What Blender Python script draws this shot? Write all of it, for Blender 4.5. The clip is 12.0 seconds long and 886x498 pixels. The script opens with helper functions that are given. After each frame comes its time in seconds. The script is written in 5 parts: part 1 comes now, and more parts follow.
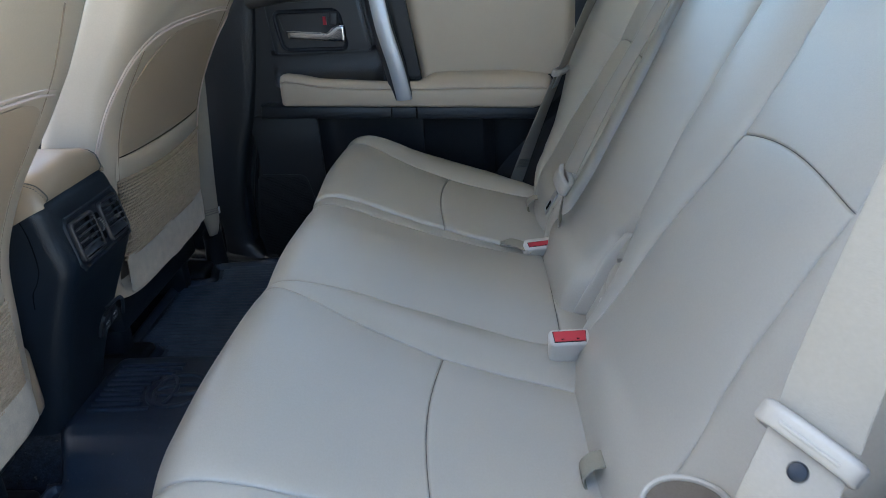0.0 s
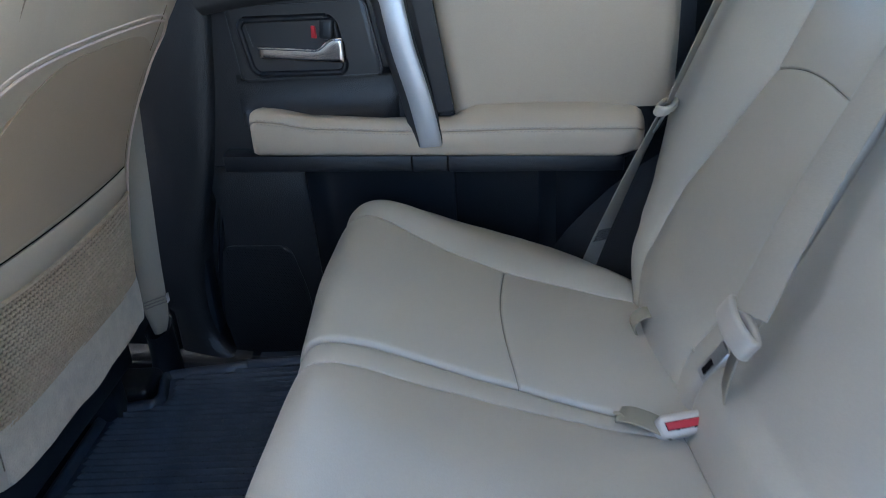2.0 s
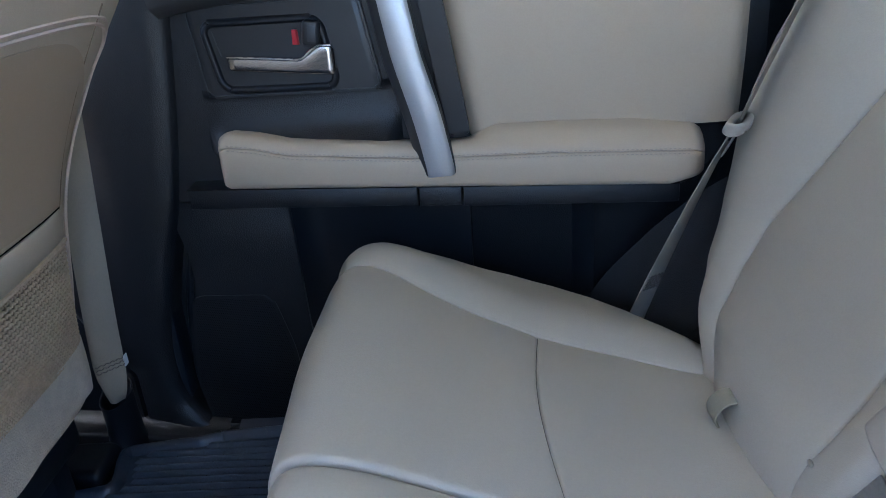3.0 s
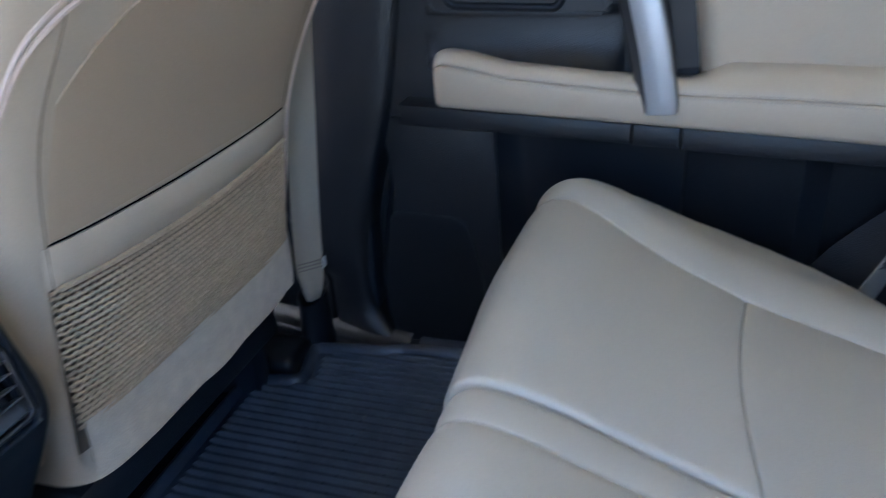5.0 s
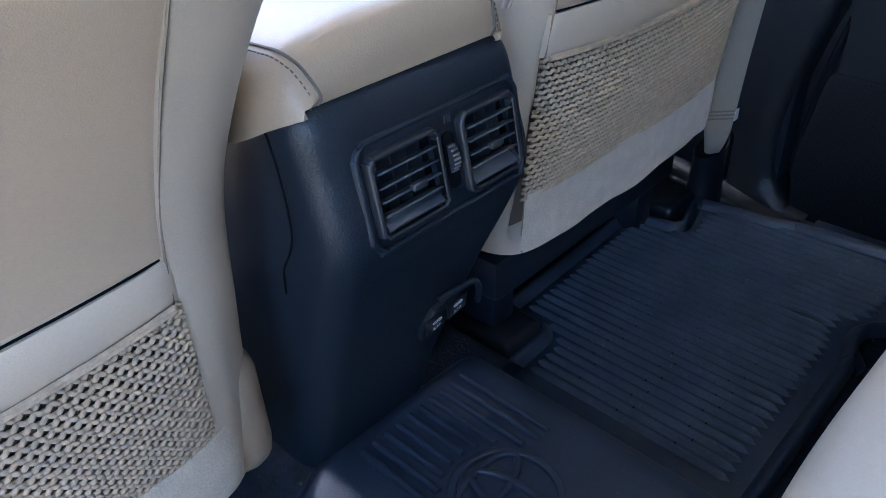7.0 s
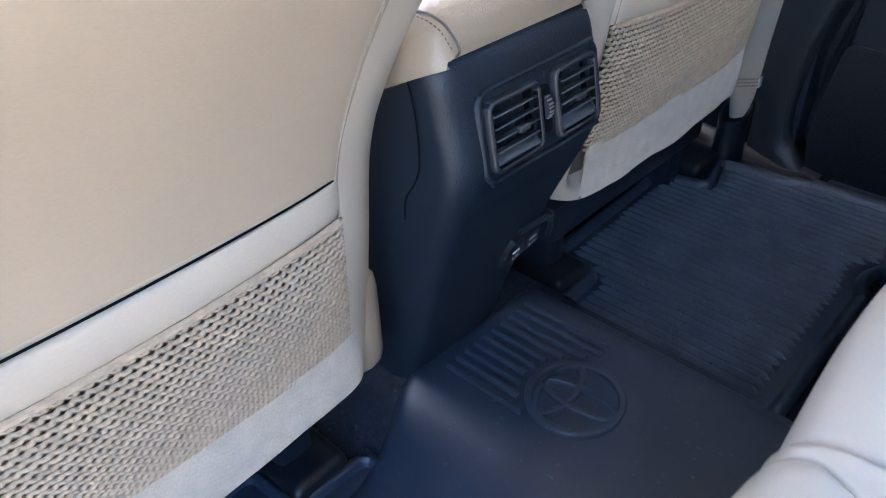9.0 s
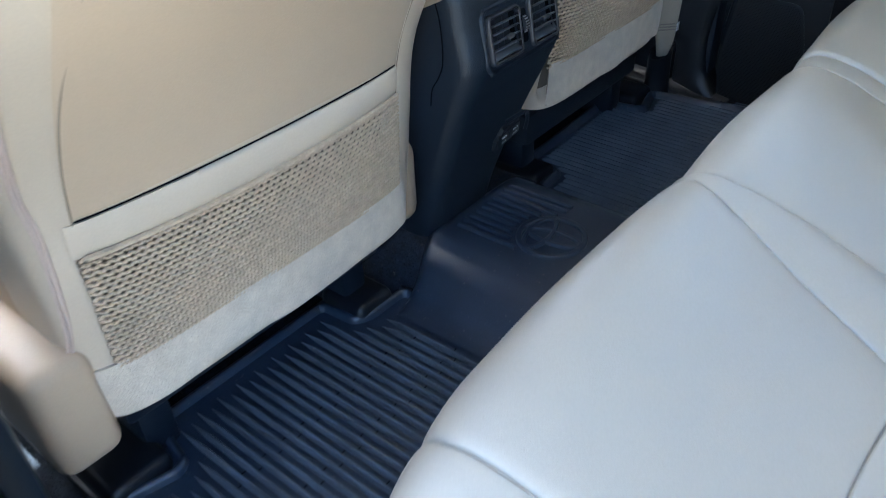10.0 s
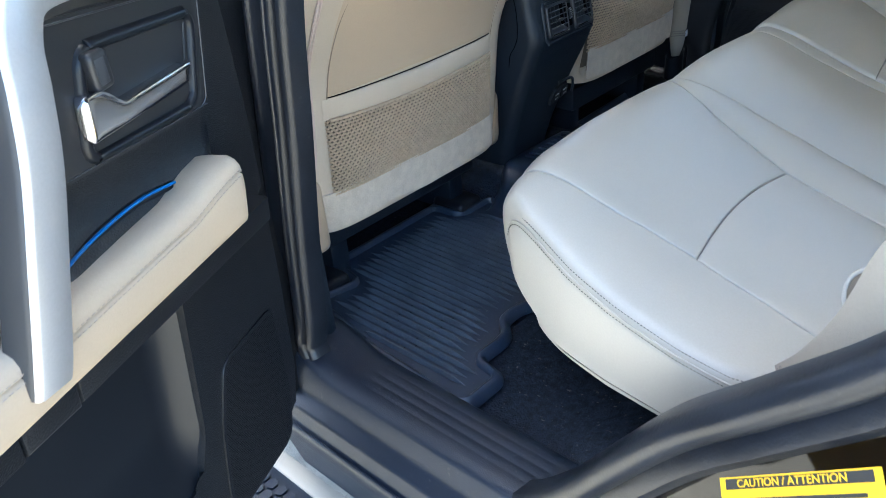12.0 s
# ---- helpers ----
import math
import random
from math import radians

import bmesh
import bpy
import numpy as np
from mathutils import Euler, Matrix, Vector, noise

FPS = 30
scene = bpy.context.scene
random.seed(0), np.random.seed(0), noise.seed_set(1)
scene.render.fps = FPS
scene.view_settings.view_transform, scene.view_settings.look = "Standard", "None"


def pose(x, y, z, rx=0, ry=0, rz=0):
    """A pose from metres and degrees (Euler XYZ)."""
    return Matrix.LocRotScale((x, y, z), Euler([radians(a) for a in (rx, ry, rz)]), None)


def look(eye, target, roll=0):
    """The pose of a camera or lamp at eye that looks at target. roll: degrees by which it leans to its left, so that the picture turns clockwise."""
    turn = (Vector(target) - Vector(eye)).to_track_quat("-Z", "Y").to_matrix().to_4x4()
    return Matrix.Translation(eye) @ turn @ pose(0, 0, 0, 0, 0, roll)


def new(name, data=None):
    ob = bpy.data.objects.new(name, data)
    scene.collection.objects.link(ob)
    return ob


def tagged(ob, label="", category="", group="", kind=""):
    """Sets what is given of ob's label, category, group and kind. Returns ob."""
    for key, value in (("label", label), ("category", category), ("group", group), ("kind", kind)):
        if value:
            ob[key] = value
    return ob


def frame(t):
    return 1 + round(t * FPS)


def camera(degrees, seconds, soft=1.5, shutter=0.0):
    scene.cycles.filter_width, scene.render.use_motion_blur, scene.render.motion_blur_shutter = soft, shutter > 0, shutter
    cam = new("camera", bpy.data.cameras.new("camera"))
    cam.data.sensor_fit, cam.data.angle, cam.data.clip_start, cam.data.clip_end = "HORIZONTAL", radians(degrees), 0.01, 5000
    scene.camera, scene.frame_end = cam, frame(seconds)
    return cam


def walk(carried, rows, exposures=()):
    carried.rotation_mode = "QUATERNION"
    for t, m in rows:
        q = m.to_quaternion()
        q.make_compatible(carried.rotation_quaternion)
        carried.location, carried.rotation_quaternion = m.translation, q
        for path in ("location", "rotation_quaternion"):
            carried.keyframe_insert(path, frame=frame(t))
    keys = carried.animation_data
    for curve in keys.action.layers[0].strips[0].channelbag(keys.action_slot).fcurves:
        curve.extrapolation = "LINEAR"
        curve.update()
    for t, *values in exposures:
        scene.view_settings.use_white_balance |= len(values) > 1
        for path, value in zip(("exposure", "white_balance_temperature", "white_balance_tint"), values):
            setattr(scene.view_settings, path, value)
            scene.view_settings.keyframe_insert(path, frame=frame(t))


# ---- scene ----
cam = camera(61.6, 12.0, soft=0.5, shutter=0.3)
PATH = [
    (0, (0.074, -1.112, 0.787), (-0.034, 0.729, 0.011), -3.5),
    (0.5, (0.04, -1.003, 0.793), (-0.052, 0.832, 0.003), -3.2),
    (1, (0.006, -0.845, 0.785), (-0.086, 0.989, -0.009), -3.4),
    (1.5, (0.001, -0.663, 0.774), (-0.105, 1.167, -0.027), -4.0),
    (2, (-0.044, -0.516, 0.776), (-0.121, 1.308, -0.041), -3.7),
    (2.5, (-0.063, -0.367, 0.744), (-0.135, 1.465, -0.055), -3.9),
    (2.7, (-0.062, -0.317, 0.738), (-0.141, 1.517, -0.056), -4.2),
    (4.5, (-0.066, -0.218, 0.722), (-0.320, 1.602, -0.067), -3.1),
    (5, (-0.08, -0.254, 0.709), (-0.661, 1.436, -0.19), -3.7),
    (5.5, (-0.161, -0.307, 0.676), (-0.974, 1.221, -0.326), -3.1),
    (6, (-0.196, -0.357, 0.654), (-1.205, 0.999, -0.416), -3.2),
    (6.5, (-0.201, -0.356, 0.647), (-1.319, 0.878, -0.461), -3.2),
    (7, (-0.199, -0.355, 0.644), (-1.373, 0.812, -0.479), -3.0),
    (8.8, (-0.2, -0.456, 0.664), (-1.356, 0.688, -0.501), -1.9),
    (9, (-0.185, -0.506, 0.68), (-1.32, 0.648, -0.495), -2.1),
    (9.5, (-0.093, -0.648, 0.719), (-1.181, 0.549, -0.456), -2.4),
    (10, (-0.006, -0.825, 0.735), (-1.051, 0.405, -0.447), -2.6),
    (10.5, (0.07, -0.999, 0.74), (-0.986, 0.25, -0.411), -3.7),
    (11, (0.158, -1.178, 0.769), (-0.94, 0.07, -0.343), -4.4),
    (11.5, (0.249, -1.266, 0.788), (-0.907, -0.034, -0.283), -4.8),
    (12, (0.331, -1.326, 0.785), (-0.869, -0.106, -0.25), -5.0),
]
EXPOSURES = [(0.0, 3.16, 5850, 1), (0.5, 2.95, 5750, 1), (1.0, 2.96, 5650, 1), (1.5, 3.18, 5550, 1), (2.0, 3.60, 5550, 3), (2.5, 3.66, 5500, 5), (4.5, 3.82, 5400, 6), (5.0, 3.94, 5450, 6), (5.5, 3.98, 5450, 6), (6.0, 3.92, 5500, 7),
             (7.0, 3.96, 5250, 8), (9.0, 4.42, 5650, 9), (9.5, 4.34, 5600, 3), (10.0, 3.94, 5650, 0), (11.0, 3.70, 5850, 0), (12.0, 3.66, 5850, 0)]
walk(cam, [(t, look(eye, target, roll)) for t, eye, target, roll in PATH], EXPOSURES)

# ---- daylight ----
world = bpy.data.worlds.new("sky")
scene.world = world
world.use_nodes = True
wn = world.node_tree.nodes
sky = wn.new("ShaderNodeTexSky")
sky.sky_type, sky.sun_disc = "NISHITA", False
SUN_UP, SUN_ROUND = radians(66), radians(286)
sky.sun_elevation, sky.sun_rotation = SUN_UP, SUN_ROUND
sky.air_density, sky.dust_density = 0.75, 2.5
wn["Background"].inputs["Strength"].default_value = 0.125
world.node_tree.links.new(sky.outputs[0], wn["Background"].inputs["Color"])
sun = new("sun", bpy.data.lights.new("sun", "SUN"))
sun.data.energy, sun.data.angle, sun.data.color = 3.7, radians(0.6), (1.0, 0.93, 0.84)
sun.rotation_euler = (radians(90) - SUN_UP, 0, radians(180) - SUN_ROUND)


# ---- materials ----
def material(name, color, rough=0.5, metal=0.0, grain=0.0, grain_size=0.001, var=0.06, var_size=0.12,
             kind="noise", spec=0.5, coat=0.0, sheen=0.0, stretch=(1, 1, 1), rough_var=0.08, dirt=0.0):
    m = bpy.data.materials.new(name)
    m.use_nodes = True
    nt = m.node_tree
    n, ln = nt.nodes, nt.links
    b = n["Principled BSDF"]
    b.inputs["Roughness"].default_value, b.inputs["Metallic"].default_value = rough, metal
    b.inputs["Specular IOR Level"].default_value = spec
    b.inputs["Coat Weight"].default_value = coat
    b.inputs["Sheen Weight"].default_value = sheen
    tc = n.new("ShaderNodeTexCoord")
    mp = n.new("ShaderNodeMapping")
    mp.inputs["Scale"].default_value = stretch
    ln.new(tc.outputs["Object"], mp.inputs["Vector"])
    big = n.new("ShaderNodeTexNoise")
    big.inputs["Scale"].default_value, big.inputs["Detail"].default_value = 1 / var_size, 5.0
    ln.new(mp.outputs[0], big.inputs["Vector"])
    ramp = n.new("ShaderNodeMapRange")
    ramp.inputs["From Min"].default_value, ramp.inputs["From Max"].default_value = 0.3, 0.7
    ramp.inputs["To Min"].default_value, ramp.inputs["To Max"].default_value = 1 - var, 1 + var
    ln.new(big.outputs["Fac"], ramp.inputs["Value"])
    mix = n.new("ShaderNodeMix")
    mix.data_type, mix.blend_type = "RGBA", "MULTIPLY"
    mix.inputs["Factor"].default_value = 1.0
    mix.inputs["A"].default_value = (*color, 1)
    ln.new(ramp.outputs[0], mix.inputs["B"])
    fine = n.new("ShaderNodeTexNoise")
    fine.inputs["Scale"].default_value, fine.inputs["Detail"].default_value = 420, 3.0
    ln.new(mp.outputs[0], fine.inputs["Vector"])
    fr = n.new("ShaderNodeMapRange")
    fr.inputs["From Min"].default_value, fr.inputs["From Max"].default_value = 0.3, 0.7
    fr.inputs["To Min"].default_value, fr.inputs["To Max"].default_value = 1 - 0.7 * var, 1 + 0.7 * var
    ln.new(fine.outputs["Fac"], fr.inputs["Value"])
    speck = n.new("ShaderNodeMix")
    speck.data_type, speck.blend_type = "RGBA", "MULTIPLY"
    speck.inputs["Factor"].default_value = 1.0
    ln.new(mix.outputs["Result"], speck.inputs["A"])
    ln.new(fr.outputs[0], speck.inputs["B"])
    out = speck.outputs["Result"]
    if dirt:
        spk = n.new("ShaderNodeTexNoise")
        spk.inputs["Scale"].default_value, spk.inputs["Detail"].default_value = 140, 3.0
        ln.new(mp.outputs[0], spk.inputs["Vector"])
        th = n.new("ShaderNodeMapRange")
        th.inputs["From Min"].default_value, th.inputs["From Max"].default_value = 0.66, 0.74
        th.inputs["To Max"].default_value = dirt
        ln.new(spk.outputs["Fac"], th.inputs["Value"])
        dm = n.new("ShaderNodeMix")
        dm.data_type = "RGBA"
        dm.inputs["B"].default_value = (0.28, 0.25, 0.21, 1)
        ln.new(th.outputs[0], dm.inputs["Factor"])
        ln.new(out, dm.inputs["A"])
        out = dm.outputs["Result"]
    ln.new(out, b.inputs["Base Color"])
    rr = n.new("ShaderNodeMapRange")
    rr.inputs["To Min"].default_value, rr.inputs["To Max"].default_value = max(0.02, rough - rough_var), min(1, rough + rough_var)
    ln.new(big.outputs["Fac"], rr.inputs["Value"])
    ln.new(rr.outputs[0], b.inputs["Roughness"])
    if grain:
        if kind == "cells":
            g = n.new("ShaderNodeTexVoronoi")
            g.inputs["Scale"].default_value = 1 / grain_size
            src = g.outputs["Distance"]
        else:
            g = n.new("ShaderNodeTexNoise")
            g.inputs["Scale"].default_value, g.inputs["Detail"].default_value = 1 / grain_size, 4.0
            src = g.outputs["Fac"]
        ln.new(mp.outputs[0], g.inputs["Vector"])
        bp = n.new("ShaderNodeBump")
        bp.inputs["Strength"].default_value, bp.inputs["Distance"].default_value = grain, grain_size * 0.6
        ln.new(src, bp.inputs["Height"])
        ln.new(bp.outputs[0], b.inputs["Normal"])
    return m


LEATHER = material("bench_leather", (0.405, 0.370, 0.309), 0.38, spec=0.6, grain=0.16, grain_size=0.0012, kind="cells", var=0.035, var_size=0.2)
TAN = material("front_seat_leather", (0.475, 0.37, 0.262), 0.44, grain=0.16, grain_size=0.0011, kind="cells", var=0.04, var_size=0.2)
LID = material("console_lid_leather", (0.335, 0.26, 0.182), 0.40, grain=0.22, grain_size=0.0014, kind="cells", var=0.04, var_size=0.2)
TAN_LIGHT = material("pocket_band_leather", (0.54, 0.45, 0.345), 0.44, grain=0.16, grain_size=0.0011, kind="cells", var=0.04, var_size=0.15)
DOORSKIN = material("door_leather", (0.44, 0.36, 0.265), 0.48, grain=0.14, grain_size=0.0012, kind="cells", var=0.03, var_size=0.2)
SEAM = material("seam_thread", (0.12, 0.107, 0.095), 0.8, grain=0.4, grain_size=0.001)
PIPING = material("piping_leather", (0.58, 0.46, 0.39), 0.5, grain=0.2, grain_size=0.0012)
NET = material("woven_net_cord", (0.47, 0.36, 0.25), 0.85, grain=0.6, grain_size=0.0012, var=0.12, var_size=0.01)
FELT = material("felt_flap", (0.54, 0.465, 0.37), 0.95, grain=0.7, grain_size=0.0025, var=0.10, var_size=0.02, sheen=0.3)
BLACK = material("black_trim_plastic", (0.0098, 0.0150, 0.0230), 0.42, grain=0.3, grain_size=0.0015, kind="cells", var=0.12, var_size=0.1, spec=0.42)
DOOR_BLACK = material("door_trim_plastic", (0.0082, 0.0096, 0.0124), 0.40, grain=0.35, grain_size=0.0018, kind="cells", var=0.12, var_size=0.1, spec=0.50)
BLACK_SMOOTH = material("smooth_black_plastic", (0.008, 0.010, 0.014), 0.36, grain=0.05, grain_size=0.002, var=0.1, spec=0.35)
GREY_TRIM = material("dark_grey_satin_plastic", (0.040, 0.043, 0.05), 0.42, grain=0.15, grain_size=0.0012, var=0.08)
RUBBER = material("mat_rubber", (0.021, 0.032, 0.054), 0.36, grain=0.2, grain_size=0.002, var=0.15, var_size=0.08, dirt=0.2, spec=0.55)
# rib rubbers paler than the tray: scuffs, and sky sheen put into the colour
RUBBER_WORN_SHEEN = material("worn_sheen_rib_rubber", (0.072, 0.086, 0.108), 0.42, grain=0.2, grain_size=0.002, var=0.25, var_size=0.05, dirt=0.25)
RUBBER_RAISED_SHEEN = material("raised_sheen_rib_rubber", (0.062, 0.078, 0.105), 0.40, grain=0.2, grain_size=0.002, var=0.25, var_size=0.05, dirt=0.25)
SEAL = material("door_seal_rubber", (0.008, 0.0105, 0.016), 0.33, grain=0.2, grain_size=0.003, var=0.2, var_size=0.03, dirt=0.04, spec=0.42)
SILL = material("sill_plastic", (0.010, 0.0155, 0.027), 0.46, grain=0.2, grain_size=0.0015, kind="cells", var=0.12, var_size=0.08, dirt=0.1, spec=0.34)
CARPET = material("black_carpet", (0.0125, 0.017, 0.026), 0.98, grain=1.0, grain_size=0.004, var=0.55, var_size=0.012, dirt=0.3, spec=0.2)
SILVER = material("satin_silver", (0.53, 0.54, 0.56), 0.44, metal=0.65, grain=0.05, grain_size=0.001, var=0.04)
CHROME = material("chrome", (0.52, 0.52, 0.54), 0.18, metal=1.0, var=0.02, rough_var=0.03)
PLASTIC_TAN = material("belt_plastic", (0.38, 0.345, 0.295), 0.40, grain=0.1, grain_size=0.0015, var=0.04)
WEBBING = material("belt_webbing", (0.285, 0.25, 0.20), 0.75, grain=0.4, grain_size=0.0015, var=0.03, var_size=0.004)
BUCKLE = material("buckle_plastic", (0.58, 0.53, 0.47), 0.38, grain=0.1, grain_size=0.0015, var=0.04)
RED = material("red_button_plastic", (0.52, 0.035, 0.05), 0.35, var=0.05)
YELLOW = material("yellow_label", (0.78, 0.47, 0.012), 0.45, var=0.04)
INK = material("label_ink", (0.02, 0.02, 0.02), 0.5)
WHITE_INK = material("white_print", (0.55, 0.56, 0.57), 0.5)
PAINT = material("black_car_paint", (0.004, 0.004, 0.005), 0.07, coat=0.0, spec=0.35, var=0.1, rough_var=0.03)
BLUE = material("blue_edge_strip", (0.006, 0.11, 0.34), 0.4, var=0.1)
LIGHT_METAL = material("pale_step_strip", (0.33, 0.29, 0.235), 0.55, grain=0.1, grain_size=0.002, stretch=(1, 10, 10))
HEADLINER = material("headliner_cloth", (0.66, 0.63, 0.57), 0.95, grain=0.5, grain_size=0.003)
CONCRETE = material("concrete", (0.30, 0.275, 0.23), 0.9, grain=0.8, grain_size=0.012, var=0.25, var_size=0.05)
# dark cloth: shade in the net pockets and seat opening put into colour
SHADE_CLOTH = material("shade_dark_cloth", (0.15, 0.12, 0.09), 0.95, grain=0.5, grain_size=0.002)
LOOP = material("olive_loop_webbing", (0.26, 0.235, 0.18), 0.85, grain=0.5, grain_size=0.0015)
LIDSEAM = material("pale_thread", (0.36, 0.31, 0.25), 0.8)
# paler than the vent plastic: the slats' edge highlight is put into the colour
SLAT = material("highlight_toned_slat_plastic", (0.060, 0.066, 0.076), 0.34, var=0.1)
VENT = material("vent_plastic", (0.020, 0.022, 0.027), 0.34, grain=0.05, grain_size=0.002, var=0.08)
DARK_HOLE = material("dark_recess", (0.004, 0.004, 0.005), 0.9, spec=0.1)
HANDLE_GREY = material("grey_satin_handle_paint", (0.036, 0.037, 0.039), 0.50, grain=0.04, grain_size=0.001, var=0.05)
ARCH_BLACK = material("dull_black_plastic", (0.005, 0.006, 0.008), 0.5, grain=0.3, grain_size=0.0018, kind="cells", var=0.12, spec=0.2)
TAN_SEAM = material("tan_seam_thread", (0.24, 0.19, 0.14), 0.8)
PLATE = material("smooth_grey_black_plastic", (0.020, 0.0215, 0.0245), 0.40, grain=0.04, grain_size=0.002, var=0.1)
STEEL = material("zinc_steel", (0.45, 0.45, 0.46), 0.35, metal=0.9, var=0.1)


def glass(name, tint):
    m = bpy.data.materials.new(name)
    m.use_nodes = True
    n, ln = m.node_tree.nodes, m.node_tree.links
    clear, gloss, mix, fres = n.new("ShaderNodeBsdfTransparent"), n.new("ShaderNodeBsdfGlossy"), n.new("ShaderNodeMixShader"), n.new("ShaderNodeFresnel")
    clear.inputs["Color"].default_value = (tint, tint * 1.06, tint * 1.06, 1)
    gloss.inputs["Roughness"].default_value = 0.02
    ln.new(fres.outputs[0], mix.inputs[0])
    ln.new(clear.outputs[0], mix.inputs[1])
    ln.new(gloss.outputs[0], mix.inputs[2])
    ln.new(mix.outputs[0], n["Material Output"].inputs["Surface"])
    return m


TINTED, TINTED_LIGHT = glass("dark_tinted_glass", 0.75), glass("tinted_glass", 0.75)


# ---- mesh helpers ----
def finish(name, me, mat, parent=None, label="", at=None, sharp=38):
    me.materials.append(mat)
    me.polygons.foreach_set("use_smooth", [True] * len(me.polygons))
    me.set_sharp_from_angle(angle=radians(sharp))
    ob = new(name, me)
    if parent:
        ob.parent = parent
        if parent.type == "EMPTY":
            ob.matrix_parent_inverse = Matrix.Translation(parent.location).inverted()
    if label:
        ob["label"] = label
    return ob


def part(name, bm, mat, parent=None, label="", M=None, sharp=38):
    if M is not None:
        bm.transform(M)
        if M.determinant() < 0:
            bmesh.ops.reverse_faces(bm, faces=bm.faces)
    me = bpy.data.meshes.new(name)
    bm.to_mesh(me)
    bm.free()
    return finish(name, me, mat, parent, label, sharp=sharp)


def thing(name, label, category, loc, kind="", group=""):
    ob = new(name)
    ob.empty_display_size = 0.05
    ob.location = loc
    return tagged(ob, label, category, group, kind)


def add(bm, other):
    """Joins another bmesh into bm."""
    me = bpy.data.meshes.new("tmp")
    other.to_mesh(me)
    other.free()
    bm.from_mesh(me)
    bpy.data.meshes.remove(me)
    return bm


def grid_bm(P, close_u=False, close_v=False):
    """A sheet of quads through an array of points, nu x nv x 3."""
    nu, nv = P.shape[:2]
    idx = np.arange(nu * nv).reshape(nu, nv)
    a = np.concatenate([idx, idx[:1]], 0) if close_u else idx
    a = np.concatenate([a, a[:, :1]], 1) if close_v else a
    f = np.stack([a[:-1, :-1], a[1:, :-1], a[1:, 1:], a[:-1, 1:]], -1).reshape(-1, 4)
    me = bpy.data.meshes.new("tmp")
    me.from_pydata(P.reshape(-1, 3).tolist(), [], f.tolist())
    bm = bmesh.new()
    bm.from_mesh(me)
    bpy.data.meshes.remove(me)
    return bm


def spline(pts, n, closed=False):
    """A smooth curve through points, n points long, evenly spread by length."""
    p = np.array(pts, float)
    q = np.vstack([p[-1:], p, p[:2]]) if closed else np.vstack([2 * p[0] - p[1], p, 2 * p[-1] - p[-2]])
    out = []
    for i in range(len(q) - 3):
        a, b, c, d = q[i:i + 4]
        for t in np.linspace(0, 1, 24, endpoint=False):
            out.append(0.5 * (2 * b + (c - a) * t + (2 * a - 5 * b + 4 * c - d) * t * t + (3 * b - a - 3 * c + d) * t ** 3))
    if not closed:
        out.append(p[-1])
    out = np.array(out)
    if closed:
        out = np.vstack([out, out[:1]])
    s = np.r_[0, np.cumsum(np.linalg.norm(np.diff(out, axis=0), axis=1))]
    w = np.linspace(0, s[-1], n + 1)[:-1] if closed else np.linspace(0, s[-1], n)
    return np.stack([np.interp(w, s, out[:, k]) for k in range(out.shape[1])], 1)


def sweep(path, section, up=(0, 0, 1), closed=False, caps=True):
    """Sweeps a flat section (pairs across, up) along a path of points."""
    p = np.array(path, float)
    t = np.gradient(p, axis=0)
    if closed:
        t = np.roll(p, -1, 0) - np.roll(p, 1, 0)
    t /= np.linalg.norm(t, axis=1)[:, None] + 1e-12
    side = np.cross(t, np.array(up, float))
    side /= np.linalg.norm(side, axis=1)[:, None] + 1e-12
    top = np.cross(side, t)
    sec = np.array(section, float)
    P = p[:, None] + sec[None, :, :1] * side[:, None] + sec[None, :, 1:] * top[:, None]
    bm = grid_bm(P, close_u=closed, close_v=True)
    if caps and not closed:
        bm.verts.ensure_lookup_table()
        k = len(sec)
        bm.faces.new([bm.verts[i] for i in range(k)])
        bm.faces.new([bm.verts[len(p) * k - 1 - i] for i in range(k)])
    return bm


def ring(r, n=8, ry=None):
    return [(r * math.cos(2 * math.pi * i / n), (ry or r) * math.sin(2 * math.pi * i / n)) for i in range(n)]


def tube(pts, r, n=8, res=24, closed=False, up=(0.12, 0.31, 0.94), ry=None, smooth=True):
    return sweep(spline(pts, res, closed) if smooth else pts, ring(r, n, ry), up, closed)


def rrect(w, h, r, n=3):
    """A rectangle with round corners, as a flat section."""
    out = []
    for cx, cy, a0 in ((w / 2 - r, h / 2 - r, 0), (-w / 2 + r, h / 2 - r, 90), (-w / 2 + r, -h / 2 + r, 180), (w / 2 - r, -h / 2 + r, 270)):
        for k in range(n + 1):
            a = radians(a0 + 90 * k / n)
            out.append((cx + r * math.cos(a), cy + r * math.sin(a)))
    return out


def box(center, size, bevel=0.004, seg=2, M=None):
    bm = bmesh.new()
    bmesh.ops.create_cube(bm, size=1.0)
    bmesh.ops.scale(bm, vec=size, verts=bm.verts)
    if bevel:
        bmesh.ops.bevel(bm, geom=bm.edges, offset=min(bevel, 0.49 * min(size)), segments=seg, profile=0.5, affect="EDGES")
    bm.transform(Matrix.Translation(center) @ (M or Matrix()))
    return bm


